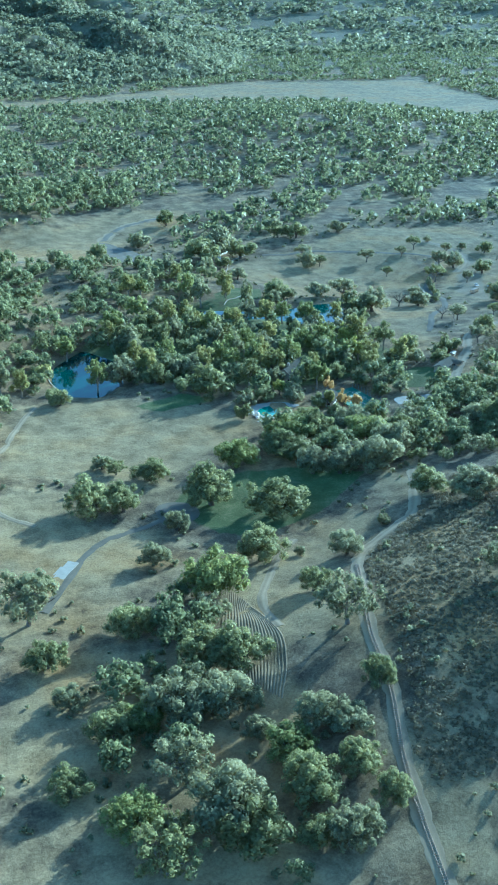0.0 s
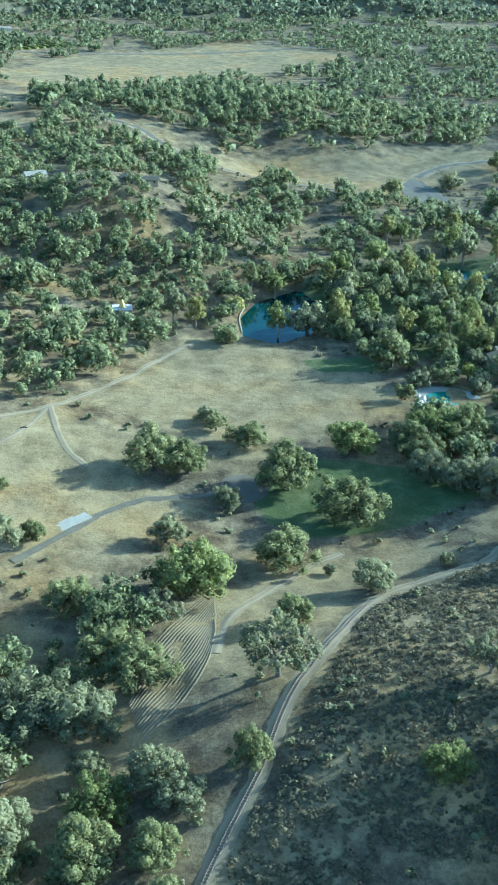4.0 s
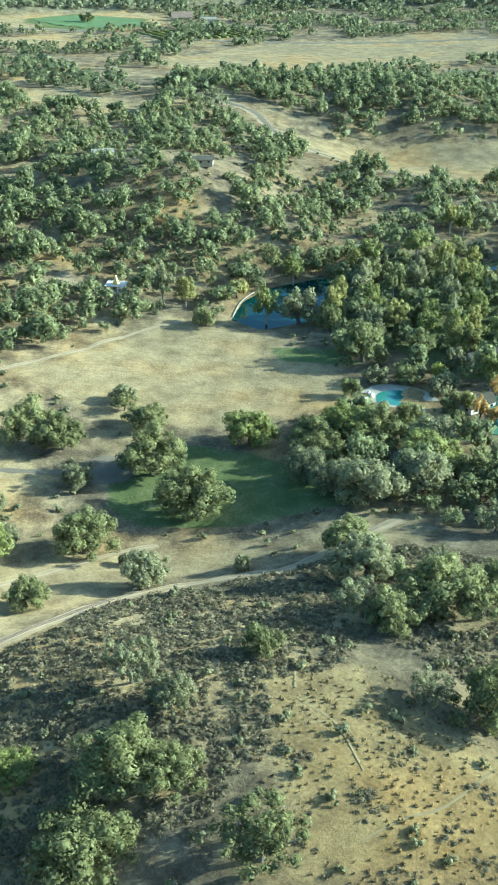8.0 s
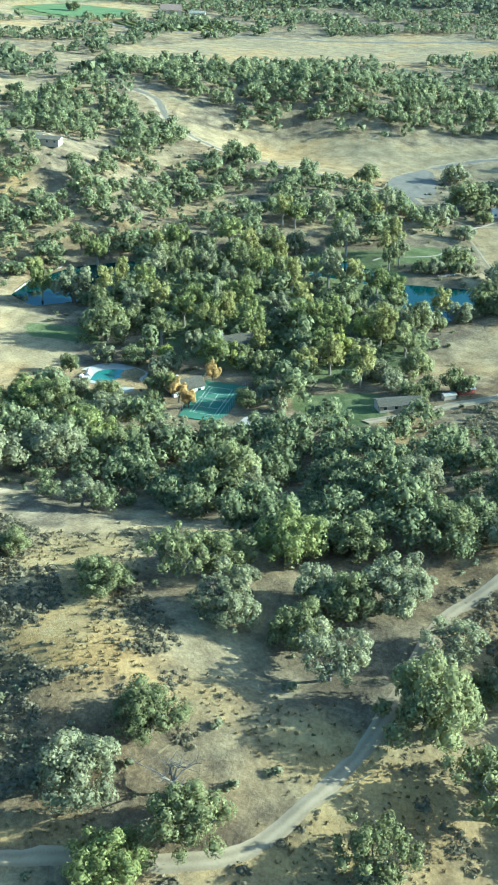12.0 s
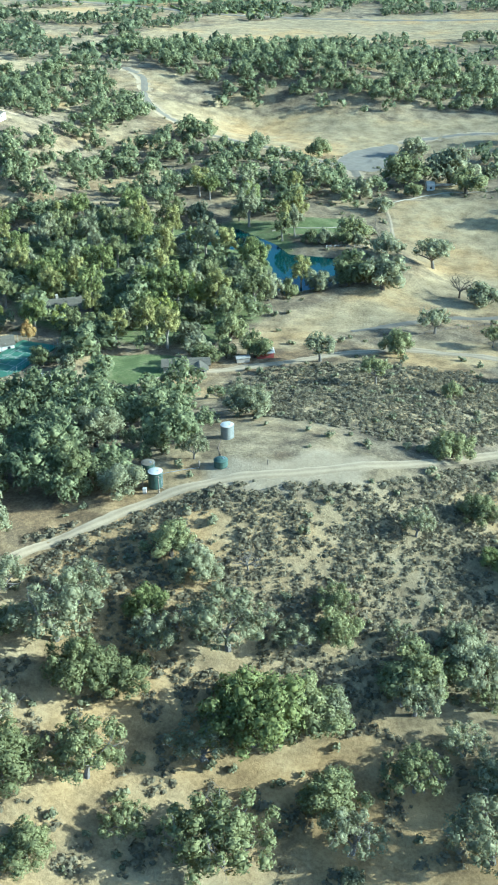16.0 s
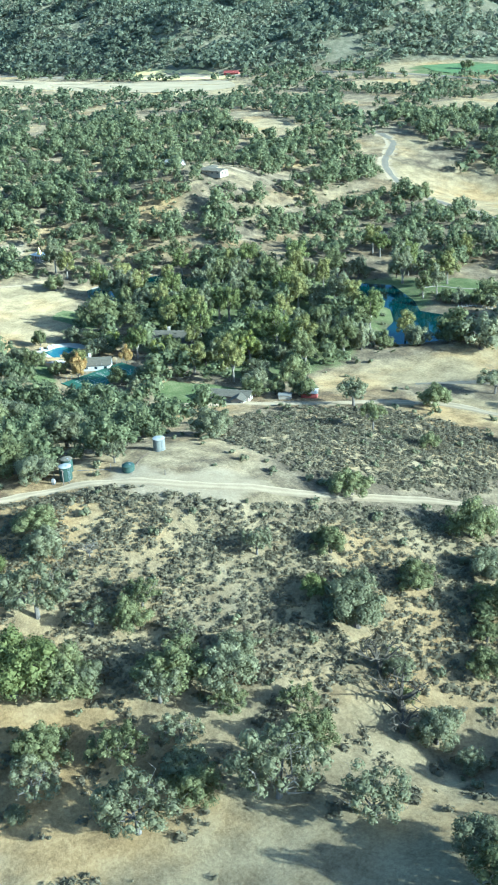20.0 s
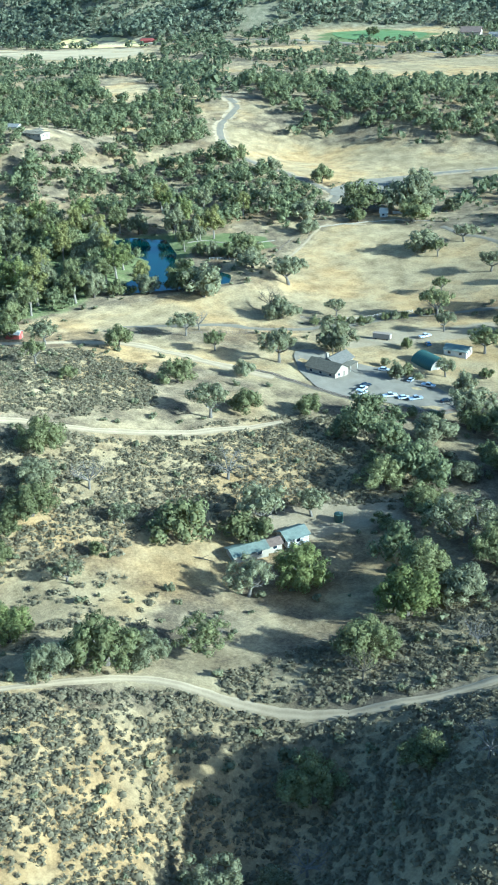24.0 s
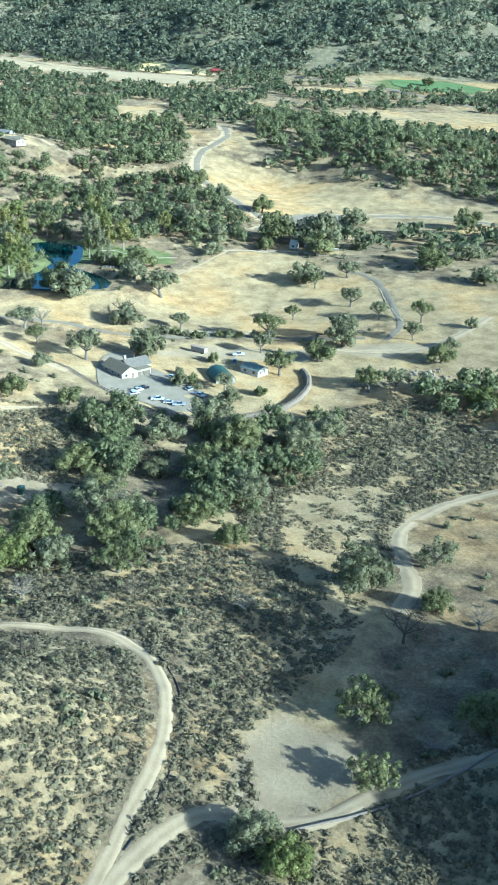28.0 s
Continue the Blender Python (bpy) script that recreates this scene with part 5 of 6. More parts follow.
def vehicle(name, profile, cabin, paint, label, category, length, width):
    """A parked vehicle: a shaped body, a glazed cabin, lamps and four wheels."""
    e = new(name)
    tagged(e, label, category, "parked vehicles")
    for nm, pts, mat, w, inset in (("body", profile, paint, width, 0.0), ("cabin", cabin, GLASS, width, 0.12)):
        bm = bmesh.new()
        top = max(p[1] for p in pts)
        low = min(p[1] for p in pts)
        sides = []
        for s in (-1, 1):
            sides.append([bm.verts.new((x, s * (w / 2 - inset * (z - low) / (top - low + 1e-6) * 1.6), z)) for x, z in pts])
        n = len(pts)
        bm.faces.new(sides[0])
        bm.faces.new(sides[1][::-1])
        for i in range(n):
            j = (i + 1) % n
            bm.faces.new((sides[0][j], sides[0][i], sides[1][i], sides[1][j]))
        if nm == "body":
            bmesh.ops.bevel(bm, geom=bm.edges[:], offset=0.06, segments=2, affect="EDGES")
        part(nm, bm, mat, e)
    top = max(p[1] for p in cabin)
    xs = [p[0] for p in cabin if p[1] > top - 0.05]
    one_box("roof", ((min(xs), max(xs)), (-width / 2 + 0.2, width / 2 - 0.2), (top, top + 0.05)), paint, e, bevel=0.02)
    for s in (-1, 1):
        one_box("headlight", ((length / 2 - 0.06, length / 2 + 0.015), (s * width * 0.34 - 0.15, s * width * 0.34 + 0.15), (0.62, 0.78)), WHITE, e)
        one_box("tail_light", ((-length / 2 - 0.015, -length / 2 + 0.05), (s * width * 0.38 - 0.1, s * width * 0.38 + 0.1), (0.7, 0.9)), RED_PAINT, e)
        for x in (-length * 0.31, length * 0.31):
            wheel(e, x, s * (width / 2 - 0.1))
    return e


SEDAN = ([(-2.25, 0.35), (2.25, 0.35), (2.3, 0.7), (1.3, 0.92), (-1.7, 0.98), (-2.3, 0.9)], [(-1.75, 0.95), (1.15, 0.9), (0.5, 1.42), (-1.2, 1.45)])
PICKUP = ([(-2.8, 0.5), (2.8, 0.5), (2.85, 1.05), (1.4, 1.15), (-0.7, 1.15), (-2.8, 1.15)], [(-0.75, 1.13), (1.4, 1.13), (0.8, 1.82), (-0.65, 1.85)])
PAINTS = {c: plain(c + "_car_paint", v, 0.25, 0.1, 0.05, 0.5, 0.6) for c, v in (("white", (0.6, 0.58, 0.54)), ("silver", (0.36, 0.36, 0.35)), ("blue", (0.10, 0.16, 0.24)), ("black", (0.02, 0.02, 0.022)))}
for x, y, turn, kind, colour in ((500.6, 590.6, 100, "pickup", "white"), (498.5, 594.8, 70, "sedan", "black"), (503.4, 588.2, 95, "sedan", "white"), (511.6, 594.9, 60, "pickup", "white"), (516.0, 598.0, 60, "sedan", "white"), (519.5, 600.8, 65, "pickup", "silver"), (504.8, 613.6, 110, "sedan", "silver"), (514.5, 613.2, 20, "pickup", "silver"), (528.5, 608.4, 60, "sedan", "black"), (473.0, 655.5, 75, "pickup", "white"), (490.8, 612.5, 30, "sedan", "white"), (481, 649, 150, "sedan", "blue")):
    if kind == "sedan":
        v = vehicle("car", *SEDAN, PAINTS[colour], colour + " car parked on the gravel yard", "car", 4.6, 1.85)
    else:
        v = vehicle("pickup_truck", *PICKUP, PAINTS[colour], colour + " pickup truck parked on the gravel yard", "truck", 5.7, 2.0)
    v.matrix_basis = pose(x, y, ground_z(x, y) + 0.25, 0, 0, turn)
flat = thing("flatbed_trailer", 501.5, 586.4, 95, "small pale flatbed trailer parked on gravel", "trailer")
one_box("bed", ((-2.2, 2.2), (-1, 1), (0.75, 0.95)), TIMBER, flat)
one_box("drawbar", ((2.2, 3.6), (-0.06, 0.06), (0.75, 0.87)), STEEL, flat)
for s in (-1, 1):
    wheel(flat, -0.4, s * 1.05)


# ---- the sheds in the hollow ----
def low_shed(x, y, turn, along, across, tall, rise, mat, label, wall=TIMBER):
    e = thing("farm_shed", x, y, turn, label, "shed", "sheds in the hollow")
    block(e, 0, 0, along, across, tall, rise, 0, wall, mat, 0.5, True, True, 9)
    return e


low_shed(563.5, 483.5, 76, 11, 6.0, 2.5, 1.1, TEAL_ROOF, "long open shed with weathered teal metal roof", CREAM)
low_shed(565, 491.8, 76, 4.5, 4.2, 2.4, 1.0, RUST, "small shed with a rusty roof and open door", CREAM)
low_shed(565.5, 499.5, 80, 7.5, 6.5, 2.6, 1.5, TEAL_ROOF, "shed with a pale weathered roof beside oaks", WHITE)


def water_tank(x, y, radius, tall, side, top, label, dome=0.5, rungs=True):
    e = thing("water_tank", x, y, 0, label, "tank", "water tanks", 0.1)
    bm = bmesh.new()
    n = 28
    prof = [(radius, 0)]
    bands = max(3, int(tall / 0.5))
    for i in range(bands):
        z = tall * i / bands
        prof += [(radius, z + 0.05), (radius + 0.035, z + tall / bands * 0.5)]
    prof += [(radius, tall)]
    rings = [[bm.verts.new((r * math.cos(6.2832 * i / n), r * math.sin(6.2832 * i / n), z)) for i in range(n)] for r, z in prof]
    for a, b in zip(rings, rings[1:]):
        for i in range(n):
            bm.faces.new((a[i], a[(i + 1) % n], b[(i + 1) % n], b[i]))
    part("shell", bm, side, e)
    bm = bmesh.new()
    prof = [(radius + 0.06, tall - 0.08), (radius + 0.06, tall), (radius * 0.6, tall + dome * 0.7), (radius * 0.2, tall + dome)]
    rings = [[bm.verts.new((r * math.cos(6.2832 * i / n), r * math.sin(6.2832 * i / n), z)) for i in range(n)] for r, z in prof]
    for a, b in zip(rings, rings[1:]):
        for i in range(n):
            bm.faces.new((a[i], a[(i + 1) % n], b[(i + 1) % n], b[i]))
    bm.faces.new(rings[-1])
    lid = part("roof", bm, top, e)
    bm = bmesh.new()
    bmesh.ops.create_cone(bm, cap_ends=True, segments=12, radius1=0.3, radius2=0.28, depth=0.2, matrix=pose(radius * 0.45, 0, tall + dome * 0.85))
    part("hatch", bm, STEEL, lid)
    if rungs:
        bm = bmesh.new()
        for s in (-0.25, 0.25):
            box(bm, radius + 0.1, radius + 0.16, s - 0.03, s + 0.03, 0, tall + 0.5)
        for i in range(int(tall / 0.35)):
            box(bm, radius + 0.1, radius + 0.15, -0.25, 0.25, 0.3 + i * 0.35, 0.34 + i * 0.35)
        part("ladder", bm, STEEL, e)
    bm = bmesh.new()
    limb(bm, (radius * 0.9, -0.5, 0.3), (radius + 1.1, -0.6, 0.3), 0.06, 0.06)
    limb(bm, (radius + 1.1, -0.6, 0.3), (radius + 1.1, -0.6, -0.3), 0.06, 0.06)
    part("outlet_pipe", bm, STEEL, e)
    return e


water_tank(400.6, 378.6, 1.9, 4.6, TANK_GREEN, TANK_PALE, "tall dark green water tank with a pale lid on a ridge", 0.35)
water_tank(396.3, 381.6, 1.8, 4.4, TANK_GREEN, SHINGLE, "dark water tank beside another on a ridge", 0.3)
water_tank(411.2, 394.2, 1.9, 2.0, TANK_GREEN, TANK_GREEN, "squat green plastic water tank by a dirt road", 0.7, False)
water_tank(403.2, 411.0, 1.9, 4.2, TANK_GREY, TANK_PALE, "grey water tank with a pale lid by oaks", 0.35)
water_tank(567.5, 516.5, 1.4, 2.6, TANK_GREEN, TANK_GREEN, "small dark green water tank beside a dirt yard", 0.4, False)


def post(x, y, tall, mat, label, thick=0.09, arm=0.0):
    e = thing("post", x, y, 0, label, "post")
    one_box("shaft", ((-thick, thick), (-thick, thick), (-0.4, tall)), mat, e)
    if arm:
        one_box("arm", ((-arm, arm), (-thick * 0.7, thick * 0.7), (tall - 0.6, tall - 0.4)), mat, e)
    return e


for x, y, h, a in ((403.2, 376.2, 5.2, 0.8), (398.4, 375.8, 3.0, 0), (406.3, 391.0, 2.2, 0), (422.5, 399.9, 1.6, 0), (470, 603.5, 6.5, 0)):
    post(x, y, h, TIMBER, "weathered wooden post by water tanks", 0.1, a)
pump = thing("pump_box", 399.8, 374.6, 30, "small pale pump box on a stand by a tank", "box")
one_box("cabinet", ((-0.5, 0.5), (-0.4, 0.4), (0.6, 1.7)), WHITE, pump, bevel=0.03)
one_box("stand", ((-0.4, 0.4), (-0.3, 0.3), (-0.2, 0.6)), STEEL, pump)


def sweep(name, pts, w, h, mat, label, category, lift=0.0, step=2.0, kind="", up=0.0):
    """A bar of w by h laid on the ground along a curve (kerbs, pipes, walls, rails)."""
    c = smooth_line(pts, step)
    t = np.gradient(c, axis=0)
    t /= np.linalg.norm(t, axis=1)[:, None] + 1e-9
    side = np.stack([-t[:, 1], t[:, 0]], 1) * w / 2
    z = height(c[:, 0], c[:, 1]) + lift
    a, b = c + side, c - side
    v = np.stack([np.column_stack([a, z]), np.column_stack([b, z]), np.column_stack([b, z + h]), np.column_stack([a, z + h])], 1).reshape(-1, 3)
    n = len(c)
    i = np.arange(n * 4).reshape(n, 4)
    f = np.concatenate([np.stack([i[:-1, k], i[1:, k], i[1:, (k + 1) % 4], i[:-1, (k + 1) % 4]], -1) for k in range(4)])
    me = mesh_from(name, v, f, mat)
    return tagged(new(name, me), label, category, kind=kind)


sweep("hose_pipe", [(692, 507), (708, 505), (726, 497), (738, 488), (748, 478), (752, 472)], 0.28, 0.25, BLACK, "black pipe lying along a dirt road", "pipe", -0.05)
sweep("road_barrier", [(762, 556), (763, 543), (763.5, 530), (763, 516), (761, 503)], 0.3, 0.7, TIMBER, "low dark barrier along a dirt road", "barrier", -0.1)
sweep("water_pipe", [(399, 383.5), (403, 388), (406.3, 391)], 0.12, 0.12, STEEL, "thin pale pipe between water tanks", "pipe")
sweep("water_pipe", [(409.8, 397.6), (405, 403), (402.5, 408.6)], 0.12, 0.12, RUST, "thin rusty pipe between water tanks", "pipe")
sweep("kerb", [(409.6, 778.6), (418.5, 777.2), (433.5, 769.2), (446, 762.8), (472, 752.4)], 0.35, 0.2, CREAM, "pale kerb along a paved lane", "kerb", 0, kind="structure")
sweep("garden_wall", [(309.5, 728), (307.5, 739), (310.5, 747), (316, 758), (321, 769), (332, 783), (350, 795)], 0.4, 0.6, CREAM, "low pale wall along a meadow path", "wall", -0.2, kind="structure")
sweep("garden_wall", [(276, 668), (282, 676), (290, 680), (302, 690), (309, 706)], 0.4, 0.55, CREAM, "low pale wall beside a lawn by a pond", "wall", -0.2, kind="structure")
sweep("garden_wall", [(318, 792), (327, 799), (336, 806)], 0.5, 1.6, WHITE, "white wall beside a gatehouse", "wall", -0.2, kind="structure")
sweep("pond_edge", [(134, 590), (130, 570), (132, 548)], 0.6, 0.7, CONCRETE, "pale stone edging of a pond", "edging", -0.3, kind="structure")


def fence(pts, spacing, tall, mat, label, rails=3):
    """Posts and rails along a line over the ground."""
    c = smooth_line(pts, spacing)
    e = thing("fence", c[0][0], c[0][1], 0, label, "fence", z=0.0)
    o = Vector((c[0][0], c[0][1], 0))
    zs = height(c[:, 0], c[:, 1])
    bm = bmesh.new()
    box(bm, -0.07, 0.07, -0.07, 0.07, -0.4, tall)
    me = bpy.data.meshes.new("post")
    bm.to_mesh(me)
    bm.free()
    me.materials.append(mat)
    for (x, y), z in zip(c, zs):
        p = new("post", me)
        p.parent = e
        p.location = Vector((x, y, z)) - o
    for k in range(rails):
        bm = bmesh.new()
        h = tall * (k + 0.8) / rails
        for i in range(len(c) - 1):
            limb(bm, Vector((*c[i], zs[i] + h)) - o, Vector((*c[i + 1], zs[i + 1] + h)) - o, 0.04, 0.04, 4)
        part("rail", bm, mat, e)
    return e


fence([(412, 636), (420, 641), (428, 652), (434, 668), (440, 682)], 2.4, 1.3, WHITE, "white post and rail fence along a meadow")
fence([(313.7, 656), (321, 661), (330, 667)], 2.2, 1.2, WHITE, "short white fence on a pond bank")
fence([(314, 716), (320, 703), (331, 683)], 2.4, 1.1, TIMBER, "weathered rail fence beside a path")
fence([(398, 572), (408, 588), (420, 604)], 2.6, 1.2, TIMBER, "weathered rail fence beside a lane")


# ---- narrow railway ----
def railway(pts, label, bed=True, bank=0.0):
    c = smooth_line(pts, 0.75)
    if bank:
        sweep("railway_bank", pts, 2.6, bank + 0.3, TIMBER, "low dry-stone bank under a narrow railway", "bank", -0.3, kind="structure")
    if bed:
        ribbon("ballast", pts, 2.8, BALLAST, "pale gravel bed of a narrow railway", "railway bed", 0.22 + bank)
    e = thing("railway_track", c[0][0], c[0][1], 0, label, "railway", z=0.0)
    o = np.array([c[0][0], c[0][1], 0])
    t = np.gradient(c, axis=0)
    t /= np.linalg.norm(t, axis=1)[:, None]
    side = np.stack([-t[:, 1], t[:, 0]], 1)
    z = height(c[:, 0], c[:, 1]) + 0.26 + bank
    for s in (-1, 1):
        p = c + side * 0.46 * s
        v = []
        for dx, dz in ((-0.05, 0.1), (0.05, 0.1), (0.05, 0.26), (-0.05, 0.26)):
            v.append(np.column_stack([p + side * dx, z + dz]) - o)
        v = np.stack(v, 1).reshape(-1, 3)
        n = len(c)
        i = np.arange(n * 4).reshape(n, 4)
        f = np.concatenate([np.stack([i[:-1, k], i[1:, k], i[1:, (k + 1) % 4], i[:-1, (k + 1) % 4]], -1) for k in range(4)])
        r = new("rail", mesh_from("rail", v, f, RUST))
        r.parent = e
    bm = bmesh.new()
    box(bm, -0.12, 0.12, -0.75, 0.75, -0.12, 0.03)
    me = bpy.data.meshes.new("sleeper")
    bm.to_mesh(me)
    bm.free()
    me.materials.append(SLEEPER_WOOD)
    for k in range(0, len(c)):
        q = new("sleeper", me)
        q.parent = e
        q.matrix_basis = pose(c[k][0] - o[0], c[k][1] - o[1], z[k], 0, 0, math.degrees(math.atan2(t[k][1], t[k][0])))
    return e


railway([(452, 568), (466, 573), (480, 576), (495, 579), (507, 582.5), (520, 588), (532, 598), (540, 614)], "narrow railway track on pale ballast by a ranch yard")
railway([(540, 614), (541, 628), (538.5, 640), (533, 651), (524, 661), (515, 667), (506, 670)], "narrow railway loop round a ranch yard", bank=1.5)
railway([(124, 160), (130, 183), (136, 203), (146, 228), (153, 252), (164, 276), (176, 302)], "narrow railway track along the foot of a scrub hill", False)

# ---- valley houses, pool and court ----
barn = thing("red_barn", 356.5, 515.8, 40, "small red barn with a white roof in the valley", "barn")
block(barn, 0, 0, 6.5, 4.6, 2.8, 1.0, 0, RED_PAINT, WHITE, 0.4, False, True)
pal = thing("tan_shed", 352.5, 506, 42, "low tan shed beside the red barn", "shed")
block(pal, 0, 0, 5, 2.6, 1.9, 0.4, 0, CREAM, PALE_ROOF, 0.3, False, True)
hill = thing("hilltop_house", 66, 690, 15, "low cream house with a grey roof on a wooded hill", "house")
block(hill, 0, 0, 18, 9, 3.0, 0.9, 0, CREAM, SHINGLE, 1.0)
block(hill, -8, 6, 9, 7, 2.8, 0.7, 90, CREAM, SHINGLE, 0.8)
one_box("terrace", ((-22, -9), (-7, 5), (-1.0, 0.15)), CONCRETE, hill)
grove = thing("lodge", 256, 521, 42, "large grey-roofed lodge among tall trees", "house")
block(grove, 0, 0, 22, 11, 3.4, 4.0, 0, CREAM, SHINGLE, 0.9)
block(grove, 4, 8, 12, 9, 3.2, 3.0, 90, CREAM, SHINGLE, 0.8)
one_box("chimney", ((-0.6, 0.6), (-0.6, 0.6), (4, 9)), CREAM, grove, (-4, 0.5, 0))
pool_house = thing("pool_house", 255.5, 476, 50, "white house with grey roof and chimney by a court", "house")
block(pool_house, 0, 0, 13, 8, 3.0, 2.2, 0, WHITE, SHINGLE)
one_box("chimney", ((-0.5, 0.5), (-0.5, 0.5), (3, 7)), WHITE, pool_house, (-3, 0.5, 0))
gate = thing("gatehouse", 318.5, 784, 35, "little white gatehouse with a peaked roof", "house")
block(gate, 0, 0, 4.5, 4, 2.8, 2.4, 0, WHITE, WHITE, 0.3, True, True)
long_house = thing("long_house", 337, 490, 35, "long low house with a grey roof under oaks", "house")
block(long_house, 0, 0, 17, 6.5, 2.7, 1.3, 0, CREAM, SHINGLE, 0.7)
block(long_house, 5, -4.5, 6, 5, 2.6, 1.0, 90, CREAM, SHINGLE, 0.6, True, False)
temple = thing("pavilion", 72, 549, 10, "white pavilion with a gilded cone roof", "pavilion")
one_box("platform", ((-5, 5), (-4, 4), (-1.5, 0.3)), CONCRETE, temple)
for sx_ in (-4, -1.3, 1.3, 4):
    for sy_ in (-3.2, 3.2):
        one_box("column", ((-0.2, 0.2), (-0.2, 0.2), (0.3, 3.2)), WHITE, temple, (sx_, sy_, 0))
one_box("roof", ((-5, 5), (-4, 4), (3.2, 3.5)), WHITE, temple)
cone = bmesh.new()
bmesh.ops.create_cone(cone, cap_ends=True, segments=16, radius1=1.9, radius2=0.05, depth=4.2, matrix=pose(0, 0, 5.6))
part("spire", cone, GOLD, temple, "gilded cone spire")

pz = ground_z(224, 476) + 0.3
sheet("pool_deck", [(211, 466), (209, 478), (216, 488), (230, 488), (240, 480), (238, 468), (226, 462)], CONCRETE, "pale concrete deck round a pool", "deck", level=pz)
sheet("swimming_pool", [(217, 470), (216, 479), (224, 484), (234, 478), (232, 470)], POOL, "turquoise swimming pool water", "pool", level=pz + 0.04)
for x, y, s in ((212.5, 471, 1.0), (214, 474.5, 1.3), (212.5, 477.5, 0.9)):
    rk = bmesh.new()
    bmesh.ops.create_icosphere(rk, subdivisions=2, radius=s)
    for v in rk.verts:
        v.co += v.co.normalized() * noise.noise(v.co * 1.7 + Vector((x, y, 0))) * 0.5
    o = part("boulder", rk, WHITE)
    o.location = (x, y, pz + 0.4 * s)
    tagged(o, "pale boulder at the pool's edge", "rock", "boulders by the pool")
sheet("patio", [(228, 424), (232, 431), (243, 430), (246, 422), (238, 417)], CONCRETE, "pale curved patio among oaks", "patio", 0.25)
sheet("patio", [(286, 455), (300, 452), (312, 446), (316, 452), (300, 461), (288, 463)], CONCRETE, "pale paved strip by a lawn", "patio", 0.25)

cm = pose(270, 470.5, ground_z(270, 470) + 0.35, 0, 0, 96)
court = new("tennis_court")
court.matrix_basis = cm
tagged(court, "green tennis court with white lines inside a fence", "court")
one_box("surface", ((-17, 17), (-8.5, 8.5), (-1.5, 0.0)), COURT, court)
for x0, x1, y0, y1 in ((-11.9, 11.9, -5.5, -5.4), (-11.9, 11.9, 5.4, 5.5), (-11.9, -11.8, -5.5, 5.5), (11.8, 11.9, -5.5, 5.5), (-11.9, 11.9, -4.15, -4.05), (-11.9, 11.9, 4.05, 4.15), (-6.4, -6.3, -4.1, 4.1), (6.3, 6.4, -4.1, 4.1), (-6.4, 6.4, -0.05, 0.05)):
    one_box("line", ((x0, x1), (y0, y1), (0.004, 0.01)), WHITE, court)
nb = bmesh.new()
for i in range(23):
    box(nb, -0.015, 0.015, -6.2 + i * 0.56, -6.18 + i * 0.56, 0.1, 1.0)
for i in range(6):
    box(nb, -0.015, 0.015, -6.3, 6.3, 0.1 + i * 0.17, 0.12 + i * 0.17)
part("net", nb, WHITE, court)
for i in range(13):
    for s in (-8.5, 8.5):
        one_box("fence_post", ((-0.04, 0.04), (-0.04, 0.04), (-0.5, 3.0)), STEEL, court, (-17 + i * 34 / 12, s, 0))

# ---- small ground works ----
slab = thing("concrete_slab", 81, 352, 50, "white concrete slab beside a narrow driveway", "slab")
one_box("top", ((-6.5, 6.5), (-2.2, 2.2), (-0.6, 0.25)), CONCRETE, slab, bevel=0.04)
one_box("step", ((-6.5, 2.0), (2.2, 3.2), (-0.6, 0.12)), CONCRETE, slab, bevel=0.03)
FURROW = plain("ploughed_soil", (0.29, 0.218, 0.12), 0.95, 0, 0.25, 1.4, 0.05)
OUTER, INNER = [(109.5, 261.0), (113.3, 277.3), (121.3, 296.8), (130.8, 315.9)], [(117.2, 241.4), (125.7, 256.0), (131.0, 271.5), (132.3, 291.1)]
for k in range(19):
    f = k / 18
    row = [(a[0] + (b[0] - a[0]) * f, a[1] + (b[1] - a[1]) * f) for a, b in zip(OUTER, INNER)]
    sweep("furrow", row, 0.6, 0.09, FURROW, "low furrow ridge in a ploughed paddock", "furrow", -0.02, kind="structure")

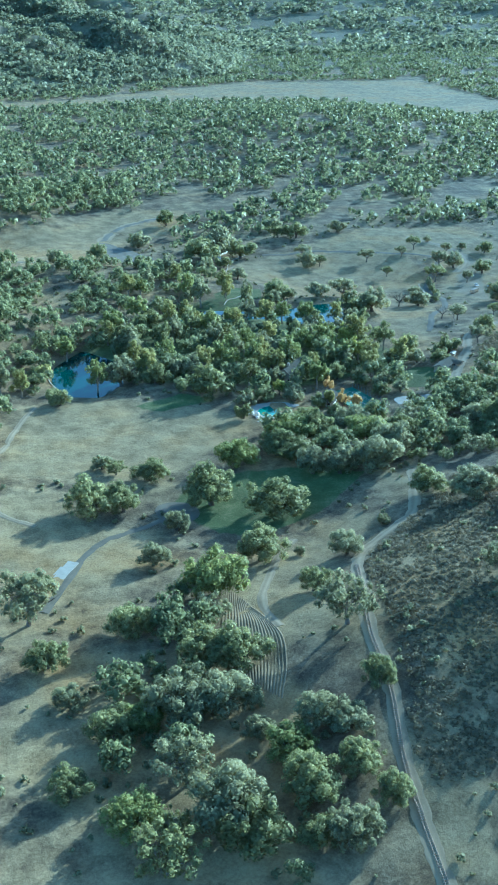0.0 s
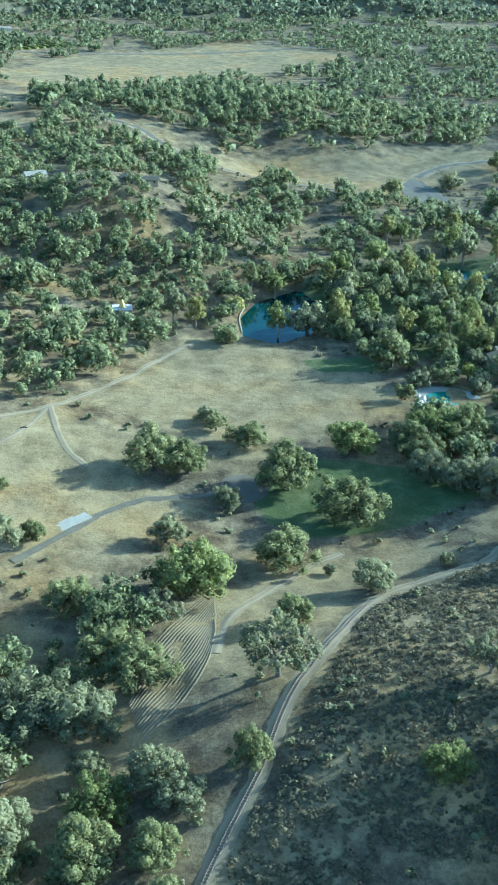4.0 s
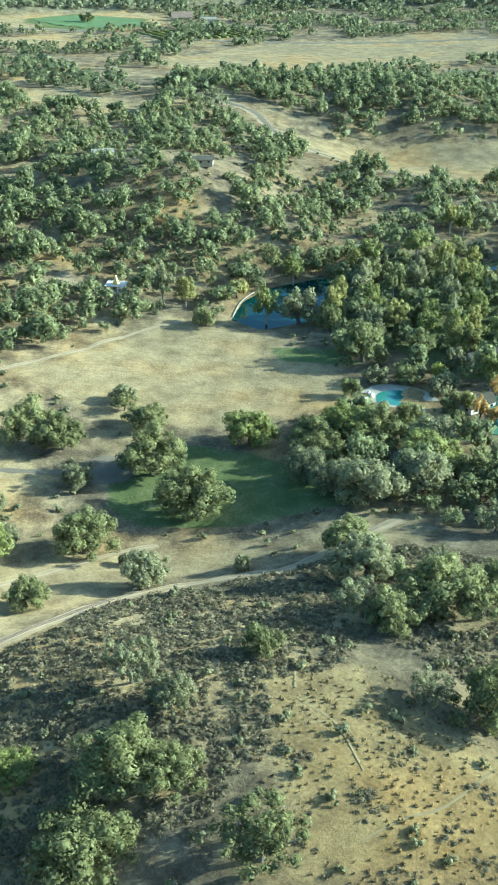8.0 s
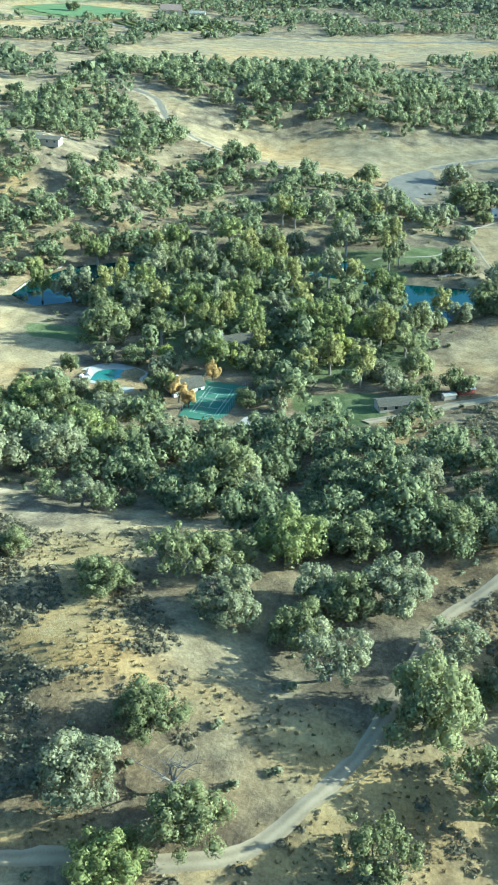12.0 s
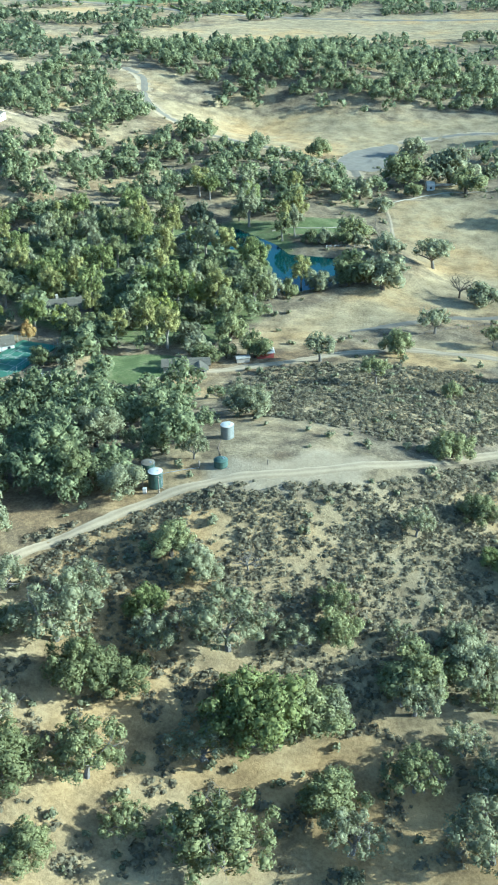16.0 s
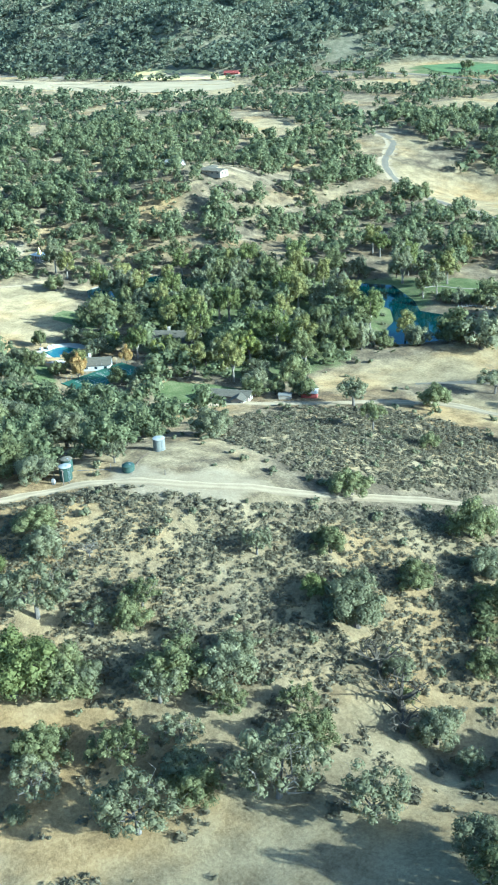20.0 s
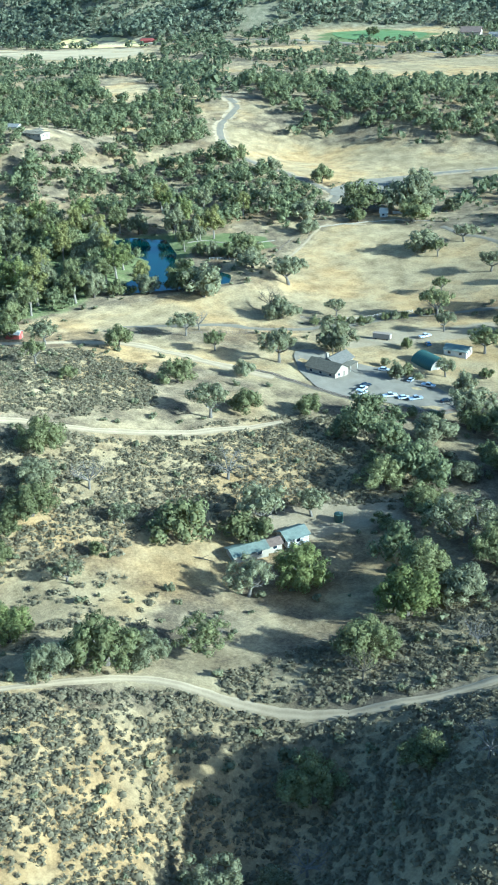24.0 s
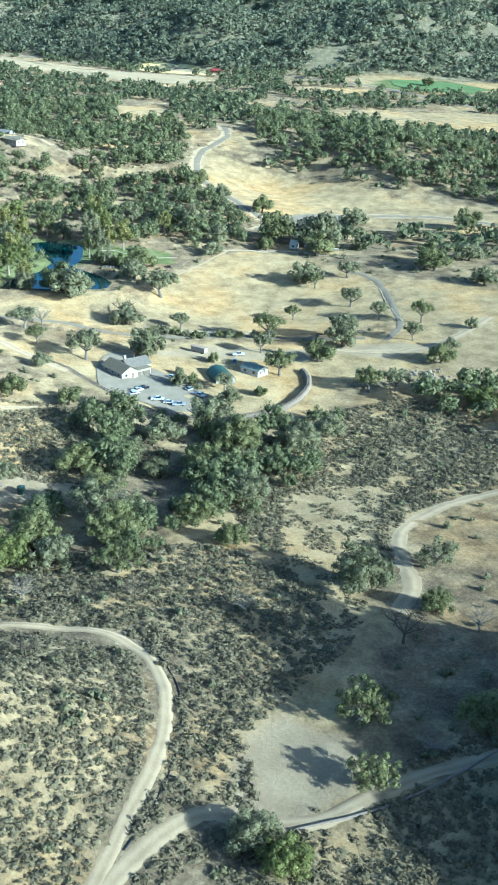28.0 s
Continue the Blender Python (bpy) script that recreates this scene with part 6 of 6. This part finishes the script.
rr = random.Random(5)
for k in range(46):
    x, y = rr.gauss(541, 5), rr.gauss(713, 4)
    s = rr.uniform(0.5, 1.3)
    rk = bmesh.new()
    bmesh.ops.create_icosphere(rk, subdivisions=1, radius=1)
    for v in rk.verts:
        v.co *= rr.uniform(0.7, 1.15)
    o = part("boulder", rk, ROCK)
    o.matrix_basis = Matrix.LocRotScale((x, y, ground_z(x, y) + s * 0.25), Euler((rr.uniform(0, 3), rr.uniform(0, 3), 0)), (s * 1.3, s, s * 0.7))
    tagged(o, "tan sandstone boulder in a rock pile", "rock", "rock pile")
for x, y, turn, ln in ((598, 536, 40, 7), (520, 466, 120, 9), (558, 470, 30, 8), (51, 415, 10, 3), (612, 498, 70, 6), (640, 470, 10, 6)):
    lb = bmesh.new()
    limb(lb, (-ln / 2, 0, 0.2), (0, 0.3, 0.35), 0.32, 0.25)
    limb(lb, (0, 0.3, 0.35), (ln / 2, -0.2, 0.3), 0.25, 0.1)
    limb(lb, (0.5, 0.2, 0.35), (ln * 0.3, 1.8, 0.9), 0.12, 0.04)
    limb(lb, (-0.5, 0.2, 0.35), (ln * 0.1, -1.6, 1.1), 0.12, 0.04)
    o = part("fallen_log", lb, DEAD_WOOD)
    o.matrix_basis = pose(x, y, ground_z(x, y), 0, 0, turn)
    tagged(o, "dead fallen oak limb on dry ground", "log", "fallen logs")

# ---- far ranch ----
fb = thing("far_barn", -238, 1500, 30, "large brown-roofed barn in a far valley", "barn")
block(fb, 0, 0, 26, 16, 5, 6, 0, CREAM, RUST, 1.0, False, True)
fb = thing("far_barn", -612, 1238, 30, "red barn beside a golden field", "barn")
block(fb, 0, 0, 22, 9, 3.5, 2.5, 0, RED_PAINT, RED_PAINT, 0.6, False, True)
fb = thing("far_house", -205, 1512, 20, "white ranch house in a far valley", "house")
block(fb, 0, 0, 20, 9, 3.5, 2, 0, WHITE, PALE_ROOF, 0.6)
fb = thing("far_house", -2, 706, 30, "pale house on a wooded slope", "house")
block(fb, 0, 0, 13, 8, 3, 1.6, 0, WHITE, PALE_ROOF, 0.6)
PALE_FIELD = plain("pale_mown_field", (0.28, 0.212, 0.11), 0.95, 0, 0.15, 0.03)
GREEN_FIELD = plain("watered_green_field", (0.1, 0.135, 0.036), 0.9, 0, 0.2, 0.05)
sheet("mown_field", [(-1300, 1075), (-1000, 1105), (-830, 1130), (-640, 1165), (-560, 1185), (-480, 1130), (-560, 1075), (-800, 1050), (-1030, 1035)], PALE_FIELD, "pale mown field at the foot of the mountains", "field", 0.4)
sheet("green_field", [(-350, 1365), (-300, 1362), (-262, 1415), (-300, 1478), (-370, 1462), (-400, 1405)], GREEN_FIELD, "bright green watered field in a far valley", "field", 0.4)
sheet("stubble_field", [(-830, 1205), (-715, 1170), (-575, 1208), (-660, 1235), (-800, 1232)], STRAW_FIELD, "golden stubble field at the foot of the mountains", "field", 0.5)
ribbon("far_road", [(-1280, 1105), (-900, 1170), (-620, 1222), (-480, 1290), (-300, 1330), (-140, 1330), (40, 1420), (220, 1580)], 9, GRAVEL, "pale country road along the mountain foot", "road", 0.6)
# each leafy bar stands for one row of orchard trees
for k in range(14):
    cx, cy = -180 + k * 7, 1300 + k * 9
    sweep("orchard_hedge", [(cx, cy), (cx - 30, cy + 26), (cx - 60, cy + 52)], 2.2, 2.0, GREEN_LEAF, "green orchard row in a far valley", "orchard", 0)
